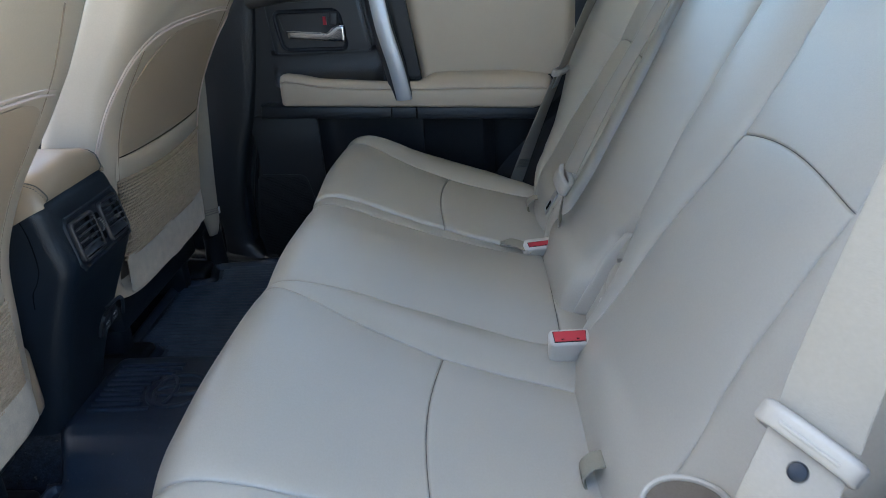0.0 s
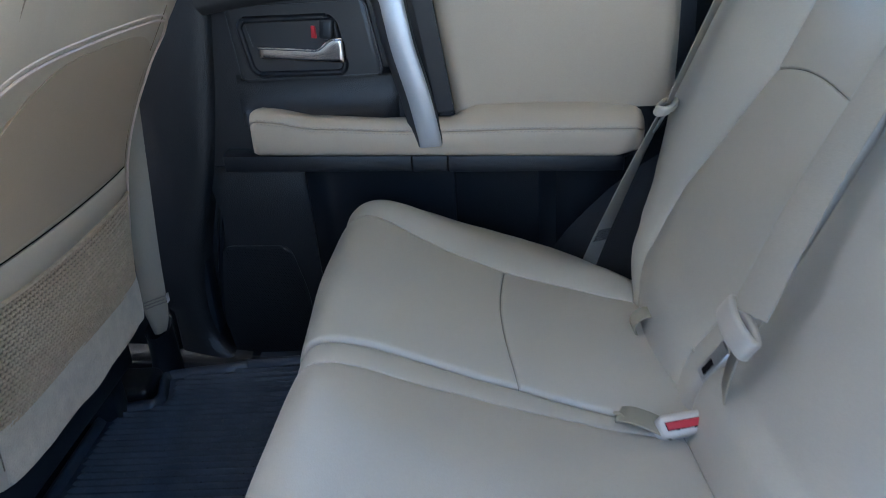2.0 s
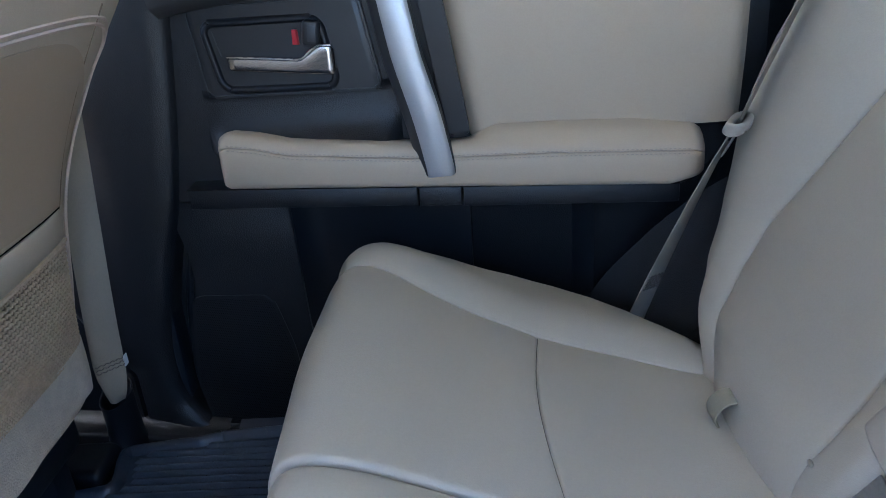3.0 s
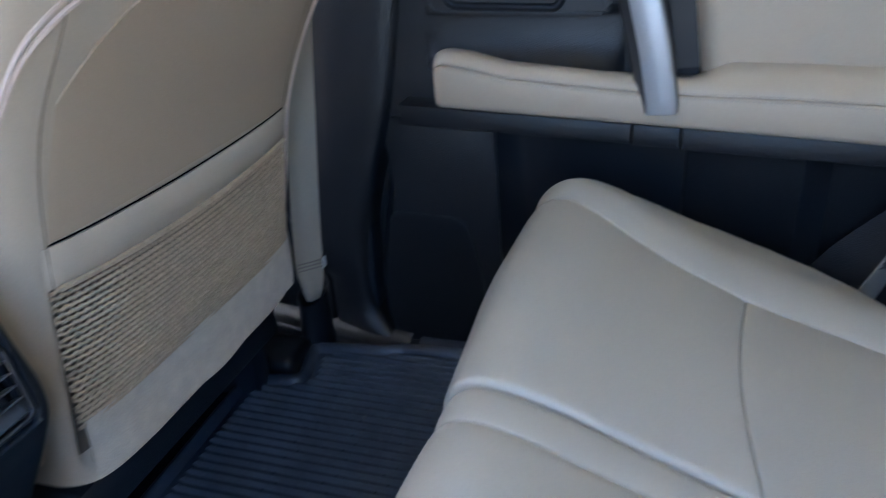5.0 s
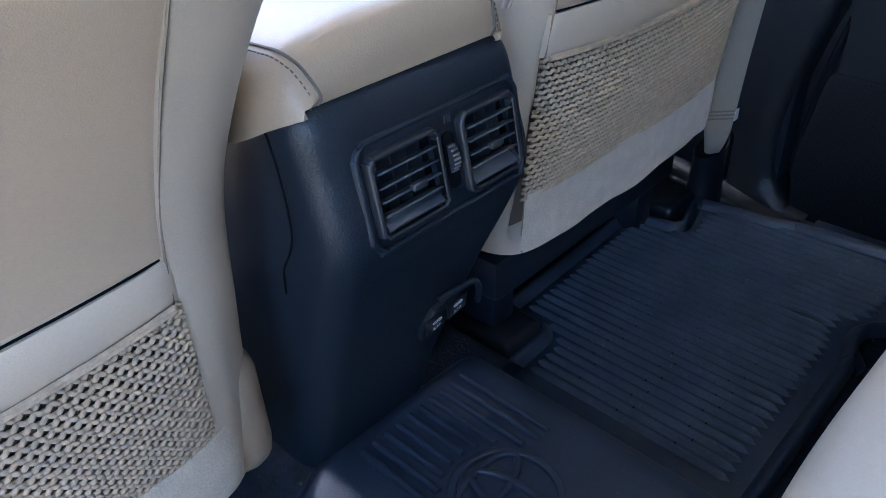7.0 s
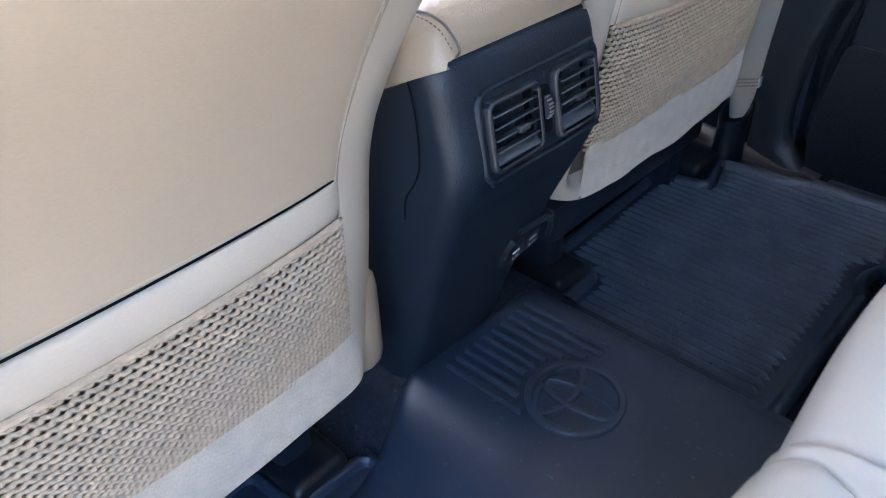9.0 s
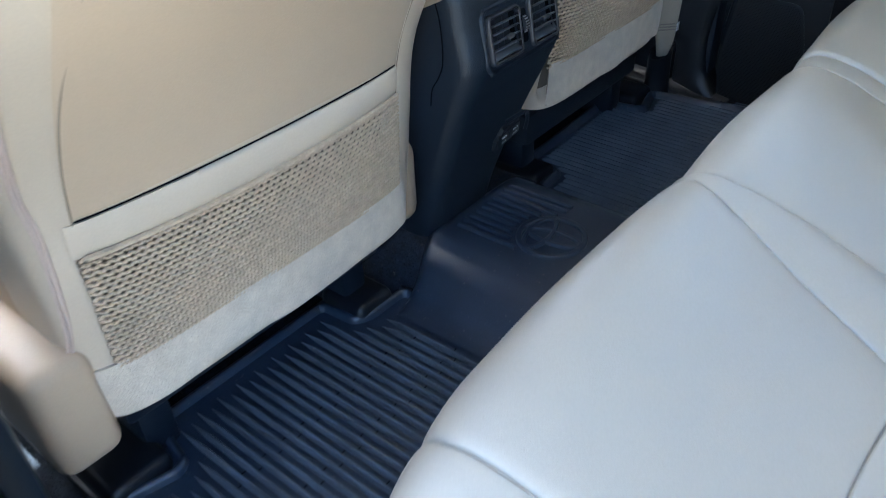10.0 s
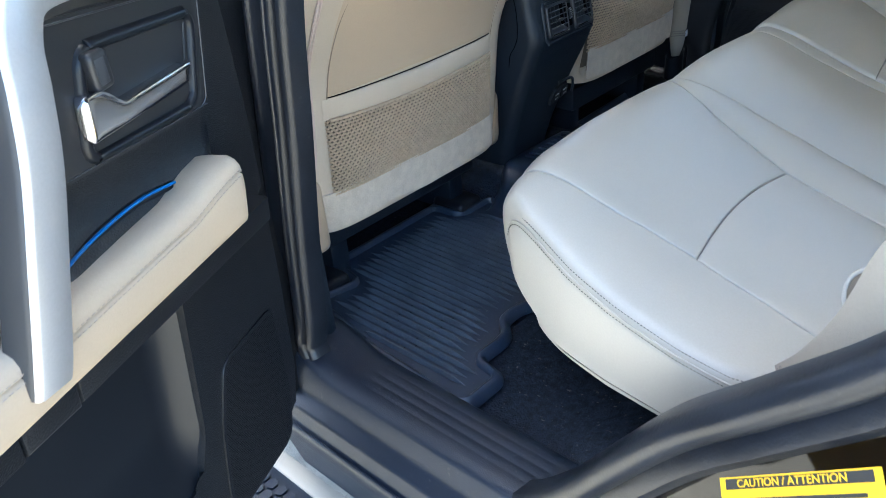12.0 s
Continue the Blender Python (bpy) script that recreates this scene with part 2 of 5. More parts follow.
def slab(poly, to3d, t0, t1, bevel=0.002, seg=2):
    """A flat outline (a, b) made solid from depth t0 to t1; to3d(a, b, t) gives the place."""
    bm = bmesh.new()
    lo = [bm.verts.new((a, b, t0)) for a, b in poly]
    hi = [bm.verts.new((a, b, t1)) for a, b in poly]
    n = len(poly)
    bm.faces.new(lo[::-1])
    top = bm.faces.new(hi)
    for i in range(n):
        bm.faces.new((lo[i], lo[(i + 1) % n], hi[(i + 1) % n], hi[i]))
    if bevel:
        bmesh.ops.bevel(bm, geom=list(top.edges), offset=bevel, segments=seg, profile=0.5, affect="EDGES")
    bmesh.ops.triangulate(bm, faces=[f for f in bm.faces if len(f.verts) > 4])
    for v in bm.verts:
        v.co = to3d(*v.co)
    bmesh.ops.recalc_face_normals(bm, faces=bm.faces)
    return bm


def smoothstep(a, b, x):
    t = np.clip((x - a) / (b - a), 0, 1)
    return t * t * (3 - 2 * t)


def lettering(name, words, size, mat, M, parent):
    cu = bpy.data.curves.new("letters", "FONT")
    cu.body, cu.size, cu.extrude, cu.align_x, cu.align_y = words, size, 0.0002, "CENTER", "CENTER"
    tmp = new("letters_source", cu)
    me = bpy.data.meshes.new_from_object(tmp.evaluated_get(bpy.context.evaluated_depsgraph_get()))
    bpy.data.objects.remove(tmp)
    bm = bmesh.new()
    bm.from_mesh(me)
    return part(name, bm, mat, parent, M=M)


# ---- the ground and the car's shell ----
bm = bmesh.new()
bmesh.ops.create_grid(bm, x_segments=2, y_segments=2, size=600)
tagged(part("ground", bm, CONCRETE, M=Matrix.Translation((0, 0, -0.56))), "pale warm concrete ground outside the car", "ground", kind="structure")


def wall(name, center, size, mat, label, category, bevel=0.006):
    return tagged(part(name, box(center, size, bevel), mat), label, category, kind="structure")


wall("floor", (-0.55, 0, -0.033), (2.6, 1.52, 0.04), CARPET, "black carpet on the car floor", "floor")
# unseen roof, its far edge widened past the windows to keep sun out
wall("roof", (0.10, 0.045, 1.31), (2.90, 1.71, 0.05), HEADLINER, "pale cloth headliner under the roof", "roof")
wall("wall_front", (-1.83, 0, 0.44), (0.06, 1.60, 0.98), BLACK, "black dashboard bulkhead", "wall")
wall("wall_rear", (1.50, 0, 0.30), (0.06, 1.60, 0.72), BLACK, "dark tailgate lower panel", "wall")
wall("wall_right_front", (-1.17, 0.79, 0.42), (1.24, 0.07, 0.92), BLACK, "black front passenger door panel", "wall")
wall("wall_left_front", (-1.17, -0.80, 0.32), (1.10, 0.07, 0.72), BLACK, "black driver door panel", "wall")
wall("wall_right_rear", (0.98, 0.79, 0.42), (1.10, 0.07, 0.92), BLACK, "dark cargo side panel", "wall")
wall("wall_left_rear", (1.02, -0.79, 0.42), (0.98, 0.07, 0.92), BLACK, "dark cargo side panel", "wall")
wall("wall_right_quarter", (0.24, 0.815, 0.30), (0.62, 0.06, 0.88), ARCH_BLACK, "black inner body side behind the door", "wall")
# two unseen panels added to stop outside light leaking in round the closed door
wall("light_block_rocker_right", (-0.36, 0.842, -0.085), (1.0, 0.022, 0.20), PAINT, "unseen black panel below the closed door, added to block light", "car body")
wall("light_block_pillar_right", (-0.635, 0.836, 0.36), (0.14, 0.030, 0.78), PAINT, "unseen black panel beside the closed door, added to block light", "pillar")
wall("cargo_floor", (1.0, 0, 0.10), (1.0, 1.5, 0.03), CARPET, "black carpeted cargo floor", "floor")
for nm, x, y, w in (("pillar_right_middle", -0.55, 0.815, 0.11), ("pillar_right_rear", 0.62, 0.80, 0.16), ("pillar_left_rear", 0.66, -0.80, 0.16),
                    ("pillar_right_front", -1.72, 0.78, 0.09), ("pillar_left_front", -1.72, -0.78, 0.09),
                    ("pillar_right_tail", 1.45, 0.78, 0.12), ("pillar_left_tail", 1.45, -0.78, 0.12)):
    wall(nm, (x, y, 0.98), (w, 0.07, 0.62), HEADLINER, "trimmed roof pillar beside the window", "pillar")

for nm, c, size in (("window_1", (-0.05, 0.83, 1.02), (0.95, 0.005, 0.53)), ("window_2", (1.52, 0, 0.97), (0.005, 1.52, 0.62)), ("window_3", (1.0, 0.81, 1.08), (0.80, 0.005, 0.42)), ("window_4", (1.05, -0.81, 1.08), (0.70, 0.005, 0.42))):
    wall(nm, c, size, TINTED_LIGHT if nm == "window_1" else TINTED, "lightly tinted window glass", "window", 0.001)

# far centre pillar: a leaning black trim panel whose rear edge flares into the sill trim
zz = np.concatenate([np.linspace(-0.01, 0.12, 30), np.linspace(0.13, 0.70, 30)])
edge = spline([(-0.500, -0.014), (-0.512, 0.000), (-0.530, 0.016), (-0.548, 0.042), (-0.558, 0.080), (-0.560, 0.130), (-0.554, 0.180), (-0.541, 0.240), (-0.522, 0.310),
               (-0.497, 0.390), (-0.472, 0.520), (-0.447, 0.700)], 120)
xr = np.interp(zz, edge[:, 1], edge[:, 0])
xl = np.interp(zz, [0, 0.3, 0.34, 0.7], [-0.71, -0.64, -0.615, -0.547])
rows = []
for z, a, b in zip(zz, xl, xr):
    notch = 0.006 * float(smoothstep(0.30, 0.34, np.array(z)))
    groove = 0.006 * float(1 - smoothstep(0.10, 0.125, np.array(z)))
    j = min(-0.628, b - 0.03) - 0.5 * max(0.0, z - 0.10)
    foot = -0.010 * float(1 - smoothstep(0.0, 0.05, np.array(z)))
    a = min(a, j - 0.03)
    rows.append([(a - 0.05, 0.80, z), (a, 0.775, z), (a + 0.012, 0.752 + notch, z), (j - 0.004, 0.742 + notch, z), (j, 0.742 + notch + groove, z), (j + 0.004, 0.742 + notch, z),
                 (b - 0.034, 0.742 + foot, z), (b - 0.020, 0.743 + foot, z), (b - 0.009, 0.747 + foot, z), (b - 0.002, 0.754 + foot, z), (b, 0.766, z), (b, 0.80, z)])
tagged(part("pillar_trim", grid_bm(np.array(rows)), DOOR_BLACK, sharp=60), "black grained centre pillar trim", "pillar", kind="structure")
tagged(part("pillar_seal", tube([(-0.478, 0.775, 0.400), (-0.506, 0.775, 0.300), (-0.526, 0.774, 0.200), (-0.535, 0.772, 0.110), (-0.530, 0.768, 0.055), (-0.512, 0.764, 0.026), (-0.485, 0.760, 0.003), (-0.44, 0.760, -0.006)],
                                0.006, res=60), BLACK_SMOOTH), "thin black rubber seal on the pillar edge", "seal", kind="structure")

# sill trim at the foot of that pillar: a sloping shelf with a rounded inner edge
rows = []
for x in np.linspace(-0.49, -0.86, 40):
    h = float(np.interp(x, [-0.86, -0.74, -0.63, -0.53, -0.47], [0.036, 0.026, 0.0155, 0.003, -0.008]))
    rows.append([(x, 0.80, h + 0.008), (x, 0.744, h + 0.006), (x, 0.7405, h + 0.003), (x, 0.736, h), (x, 0.729, h - 0.003), (x, 0.712, h - 0.002), (x, 0.705, h), (x, 0.701, h - 0.0015), (x, 0.699, h - 0.006), (x, 0.694, -0.03)])
tagged(part("sill_trim", grid_bm(np.array(rows)), DOOR_BLACK, sharp=70), "smooth black sill trim at the pillar's foot", "trim", kind="structure")


# door sills: a ribbed plate with an outer step
def sill(side):
    prof = [(0.715, -0.02), (0.722, 0.012), (0.735, 0.026), (0.75, 0.031), (0.7555, 0.0308), (0.7575, 0.0308), (0.760, 0.0315), (0.769, 0.0315), (0.7715, 0.0308), (0.7735, 0.0308), (0.776, 0.0315),
            (0.785, 0.0315), (0.7875, 0.0308), (0.7895, 0.0308), (0.792, 0.0315), (0.801, 0.0315), (0.8035, 0.0308), (0.8055, 0.0308), (0.810, 0.031), (0.830, 0.028), (0.836, 0.022), (0.841, -0.012), (0.845, -0.018),
            (0.864, -0.021), (0.869, -0.026), (0.871, -0.055), (0.875, -0.058), (0.878, -0.054), (0.881, -0.056), (0.882, -0.064), (0.872, -0.10), (0.846, -0.2), (0.72, -0.2)]
    xs = np.linspace(-0.53 if side < 0 else -0.475, 0.20, 60)
    rows = []
    for x in xs:
        lift = 0.05 * float(smoothstep(-0.03, 0.10, np.array(x))) + (0.030 * float(smoothstep(-0.40, -0.53, np.array(x))) if side < 0 else -0.032)
        flat = float(smoothstep(-0.36, -0.385, np.array(x)) + smoothstep(-0.06, -0.04, np.array(x)))
        row = []
        for y, z in prof:
            if 0.75 < y < 0.81 and z > 0.02:
                z = z + (0.031 - z) * min(1, flat)
            row.append((x, side * y, z + (lift if z > -0.01 else 0)))
        rows.append(row)
    bm = grid_bm(np.array(rows), close_v=True)
    for k in (0, len(xs) - 1):
        bm.verts.ensure_lookup_table()
        bm.faces.new([bm.verts[k * len(prof) + i] for i in range(len(prof))])
    return part("door_sill_left" if side < 0 else "door_sill_right", bm, SILL, sharp=50)


for s in (-1, 1):
    tagged(sill(s), "ribbed black plastic door sill plate", "door sill", kind="structure")

# near centre pillar: painted body, and ridged rubber seal beside smooth trim, bending into the sill
path = spline([(-0.393, -0.80, 0.75), (-0.426, -0.806, 0.60), (-0.448, -0.81, 0.43), (-0.474, -0.812, 0.26), (-0.490, -0.814, 0.12), (-0.500, -0.815, 0.07), (-0.49, -0.816, 0.04)], 60)
sec = [(-0.036, -0.02), (-0.038, 0.006), (-0.034, 0.014), (-0.029, 0.016), (-0.025, 0.010), (-0.022, 0.001), (-0.018, 0.0), (-0.015, 0.012), (-0.010, 0.017),
       (-0.001, 0.016), (0.006, 0.008), (0.010, 0.000), (0.016, 0.003), (0.024, 0.010), (0.036, 0.012), (0.046, 0.008), (0.05, -0.004), (0.05, -0.02)]
tagged(part("pillar_door_seal", sweep(path, sec, up=(0, -1, 0)), SEAL, sharp=60), "black ridged rubber door seal on the centre pillar", "seal", kind="structure")
tagged(part("pillar_left_middle", box((-0.585, -0.822, 0.50), (0.17, 0.072, 1.10), 0.01), ARCH_BLACK), "dull black centre pillar behind the door", "pillar", kind="structure")
tagged(part("pillar_left_trim", box((-0.555, -0.765, 0.52), (0.13, 0.03, 1.05), 0.012), BLACK), "black inner centre pillar trim", "pillar", kind="structure")

# rear edge of the near door opening over the wheel arch
path = spline([(-0.085, -0.824, -0.020), (-0.025, -0.828, 0.030), (0.03, -0.832, 0.095), (0.09, -0.836, 0.185), (0.145, -0.838, 0.262), (0.215, -0.838, 0.335),
               (0.29, -0.834, 0.415), (0.37, -0.825, 0.53), (0.42, -0.81, 0.70), (0.45, -0.79, 0.95)], 90)
sec = [(-0.030, -0.03), (-0.032, 0.000), (-0.026, 0.012), (-0.014, 0.018), (-0.004, 0.012), (0.000, 0.008), (0.006, 0.014), (0.016, 0.018), (0.026, 0.010), (0.030, -0.004), (0.030, -0.03)]
tagged(part("rear_door_seal", sweep(path, sec, up=(0, -1, 0)), SEAL, sharp=60), "black rubber seal round the rear of the door opening", "seal", kind="structure")
rows = []
for x, y, z in path:
    t = np.array([0, 0.03, 0.05, 0.056, 0.075, 0.12, 0.5])
    dy = [0.016, 0.002, -0.004, -0.012, -0.022, -0.032, -0.06]
    k = np.array([0.66, 0, -0.75])
    rows.append([(x + 0.02 + k[0] * a, y + 0.012 + d, z - 0.012 + k[2] * a) for a, d in zip(t, dy)])
tagged(part("body_quarter_panel", grid_bm(np.array(rows)), PAINT, sharp=60), "glossy black painted body beside the wheel arch", "car body", kind="structure")
rows = [[(x - 0.01, y + 0.01, z), (x + 0.01, y + 0.05, z - 0.005), (x + 0.02, y + 0.12, z - 0.02), (x + 0.03, y + 0.16, z - 0.12)] for x, y, z in path]
tagged(part("wheel_arch_trim_left", grid_bm(np.array(rows)), BLACK, sharp=60), "black inner wheel arch trim", "trim", kind="structure")

# running board under the sill
rb = thing("running_board", "black running board with a pale beige strip below the sill", "running board", (-0.3, -0.95, -0.25))
part("board", box((-0.3, -0.93, -0.235), (1.6, 0.17, 0.04), 0.01), SILL, rb)
part("strip", box((-0.3, -0.867, -0.212), (1.6, 0.034, 0.006), 0.002), LIGHT_METAL, rb, "pale beige strip")
bm = bmesh.new()
for i in range(40):
    for j in range(3):
        h = bmesh.ops.create_circle(bm, cap_ends=True, radius=0.011, segments=6)["verts"]
        bmesh.ops.translate(bm, verts=h, vec=(-1.0 + 0.024 * i, -0.91 - 0.0215 * j, -0.2145 + 0.0005))
        for v in h:
            v.co.x += 0.012 * (j % 2)
r = bmesh.ops.extrude_face_region(bm, geom=bm.faces[:])
bmesh.ops.translate(bm, verts=[v for v in r["geom"] if isinstance(v, bmesh.types.BMVert)], vec=(0, 0, 0.004))
tread = part("tread", bm, SILL, rb, "hexagonal rubber tread")
tagged(tread, kind="stuff")

# ---- the rear bench ----
CUSHION = spline([(0.26, 0.13), (0.05, 0.128), (-0.12, 0.15), (-0.19, 0.20), (-0.233, 0.25), (-0.247, 0.300), (-0.240, 0.336), (-0.212, 0.353), (-0.165, 0.344),
                  (-0.08, 0.308), (0.01, 0.276), (0.10, 0.252), (0.19, 0.238), (0.27, 0.232)], 420)
CORE = np.stack([0.05 * np.log(np.exp(CUSHION[:, 0] / 0.05) + math.exp(-0.125 / 0.05)), np.interp(CUSHION[:, 0], [-0.27, -0.13, 0.26], [0.160, 0.150, 0.118])], 1)


def lin(*p):
    """A line through pairs (at, value)."""
    return lambda q: np.interp(q, p[0::2], p[1::2])


NEAR_SEAM = np.array([0, 0.35, 0.8, 1.3, 2.0, 3.0, 4.5, 7, 11, 17, 26]) / 1000


def between(width):
    """Steps from 0 to 1 across a panel, close together at both seams."""
    e = NEAR_SEAM[NEAR_SEAM < 0.45 * width]
    n = max(2, int((width - 2 * e[-1]) / 0.008))
    return np.concatenate([e, np.linspace(e[-1], width - e[-1], n + 1)[1:-1], (width - e)[::-1]]) / width


def pad(prof, core, axis, face, y0, y1, seams, tees, drop0, drop1, puff_h, extra, rows_n=300, ends=9):
    """A padded section: prof runs lengthwise (x, z), y0 and y1 are its edges, seams its lengthwise lines
    and tees its cross lines between two of them. Gives the points, the seam columns and the tee rows."""
    n = len(prof)
    length = np.linalg.norm(np.diff(prof, axis=0), axis=1).sum()
    s, c = np.linspace(0, 1, n), prof[:, axis]
    branch = slice(*face)
    marks = []
    for f, ya, yb in tees:
        ref = float(np.interp(f(np.array(0.5 * (ya + yb))), c[branch], s[branch]))
        marks.append(ref)
    rows = np.linspace(0, 1, rows_n)
    for ref in marks:
        e = np.concatenate([-NEAR_SEAM[:0:-1], NEAR_SEAM]) / length
        rows = np.concatenate([rows[np.abs(rows - ref) > 0.028 / length], ref + e])
    rows = np.sort(rows)
    lines = [y0] + sorted(seams, key=lambda q: float(q(c[n // 2]))) + [y1]
    mid = float(c[(face[0] + face[1]) // 2])
    seg, t, cols = [], [], [ends]
    for k in range(len(lines) - 1):
        u = between(abs(float(lines[k + 1](mid) - lines[k](mid))))
        u = u if k == len(lines) - 2 else u[:-1]
        seg += [k] * len(u)
        t += list(u)
        cols.append(ends + len(seg))
    seg = np.array([0] * ends + seg + [len(lines) - 2] * ends)
    t = np.array([0.0] * ends + t + [1.0] * ends)
    m = len(t)
    fold = np.concatenate([np.linspace(1, 0, ends, endpoint=False), np.zeros(m - 2 * ends), np.linspace(0, 1, ends + 1)[1:]])

    def across(at):
        v = np.stack([f(at) + 0 * at for f in lines])
        lo = np.take_along_axis(v, np.broadcast_to(seg, at.shape)[None], 0)[0]
        hi = np.take_along_axis(v, np.broadcast_to(seg + 1, at.shape)[None], 0)[0]
        return lo, hi, v[0], v[-1]

    S = np.repeat(rows[:, None], m, 1)
    lo, hi, e0, e1 = across(np.interp(S, s, c))
    Y = lo + t * (hi - lo)
    for (f, ya, yb), ref in zip(tees, marks):
        st = np.interp(f(np.clip(Y, ya, yb)), c[branch], s[branch])
        S = S + (st - ref) * np.clip(1 - np.abs(rows[:, None] - ref) / 0.14, 0, 1)
    C = np.interp(S, s, c)
    lo, hi, e0, e1 = across(C)
    Y = lo + t * (hi - lo)
    tang = np.gradient(prof, axis=0)
    tang /= np.linalg.norm(tang, axis=1)[:, None]
    X, Z, NX, NZ, KX, KZ = (np.interp(S, s, q) for q in (prof[:, 0], prof[:, 1], -tang[:, 1], tang[:, 0], core[:, 0], core[:, 1]))
    k = np.clip(drop0(Y - e0) + drop1(e1 - Y) + 0.72 * fold, 0, 1)
    isface = smoothstep(face[0] / n - 0.02, face[0] / n, S) * (1 - smoothstep(face[1] / n - 0.01, face[1] / n, S))
    wide = np.maximum(hi - lo, 0.004)
    off = puff_h * np.clip(wide / 0.10, 0, 1) ** 2 * np.sin(np.pi * np.clip(t, 0, 1)) ** 0.65
    for f in seams:
        d = np.abs(Y - f(C))
        off = off - (0.0028 * np.exp(-(d / 0.0011) ** 2) + 0.0012 * np.exp(-(d / 0.006) ** 2)) * isface
    for (f, ya, yb), ref in zip(tees, marks):
        d = np.abs(S - np.interp(f(np.clip(Y, ya, yb)), c[branch], s[branch])) * length
        within = smoothstep(ya - 0.001, ya + 0.001, Y) * (1 - smoothstep(yb - 0.001, yb + 0.001, Y))
        off = off - within * (0.0030 * np.exp(-(d / 0.0011) ** 2) + 0.0007 * np.exp(-(d / 0.007) ** 2))
    off = off + 0.0011 * np.sin(9 * C + 2 * np.sin(7 * Y + 1)) * np.sin(11 * Y + 1.3 * np.sin(6 * C)) + 0.0005 * np.sin(31 * Y + 3 * np.sin(17 * C)) * np.sin(27 * C + 2)
    off = off * (1 - np.clip(k * 1.3, 0, 1)) - extra(Y, C) * isface
    X, Z = X + NX * off, Z + NZ * off
    X, Z = X + (KX - X) * k, Z + (KZ - Z) * k
    if axis == 0:
        for q in (slice(0, ends), slice(m - ends, m)):
            Y[:, q] = (y0 if q.start == 0 else y1)(X[:, q])
    P = np.stack([X, Y, Z], -1)
    keep = np.nonzero((rows > face[0] / n) & (rows < face[1] / n))[0]
    threads = [P[keep[0]:keep[-1], col] for col in cols[1:-1]]
    for (f, ya, yb), ref in zip(tees, marks):
        i = int(np.argmin(np.abs(rows - ref)))
        ok = (Y[i] > ya) & (Y[i] < yb)
        threads.append(P[i][ok])
    return P, threads


def padded(name, bench_part, parent, label):
    P, threads = bench_part
    ob = part(name, grid_bm(P), LEATHER, parent, label, sharp=75)
    for q in threads:
        part("seam", sweep(q, ring(0.0007, 5), up=(0.31, 0.2, 0.92)), SEAM, ob)
    return ob


bench = thing("rear_bench_seat", "pale grey-beige leather rear bench seat in three sections", "bench seat", (0.1, 0, 0.0))
near_outer, far_outer = lin(-0.3, -0.624, -0.25, -0.640, -0.2, -0.656, -0.15, -0.669, -0.1, -0.680, -0.03, -0.689, 0.06, -0.693, 0.12, -0.690, 0.16, -0.675, 0.20, -0.645, 0.24, -0.61, 0.3, -0.58), lin(-0.3, 0.634, -0.25, 0.650, -0.2, 0.665, -0.15, 0.677, -0.1, 0.687, -0.02, 0.688, 0.04, 0.680, 0.09, 0.662, 0.13, 0.636, 0.17, 0.596, 0.20, 0.550, 0.23, 0.51, 0.3, 0.48)
gap_n, gap_f = lin(-0.3, -0.183, -0.2, -0.172, -0.1, -0.154, 0.0, -0.153, 0.07, -0.163, 0.15, -0.182, 0.2, -0.19), lin(-0.3, 0.204, -0.2, 0.200, -0.1, 0.203, 0.0, 0.199, 0.1, 0.184, 0.2, 0.168)
seam_no = lin(-0.3, -0.585, -0.217, -0.586, -0.168, -0.580, -0.11, -0.574, -0.05, -0.562, 0.017, -0.558, 0.104, -0.567, 0.18, -0.583, 0.24, -0.56, 0.3, -0.54)
seam_fo = lin(-0.3, 0.590, -0.2, 0.575, -0.14, 0.545, -0.075, 0.519, 0.0, 0.500, 0.1, 0.488, 0.2, 0.460, 0.3, 0.43)
seam_ni = lin(-0.3, -0.196, -0.22, -0.192, -0.166, -0.214, -0.124, -0.227, -0.055, -0.247, 0.015, -0.267, 0.08, -0.276, 0.13, -0.285, 0.2, -0.304)

seam_mf = lin(-0.3, 0.166, -0.21, 0.158, -0.13, 0.158, -0.06, 0.161, 0.05, 0.160, 0.2, 0.148)


def outer_drop(h):
    return lambda d: (h - 0.03) * (1 - np.clip(d / 0.125, 0, 1)) ** 1.9 + 0.13 * (1 - np.clip(d / 0.015, 0, 1)) ** 2


def inner_drop(d, r=0.006, h=0.045):
    return h * (1 - np.sqrt(np.clip(1 - ((r - np.clip(d, 0, r)) / r) ** 2, 0, 1)))


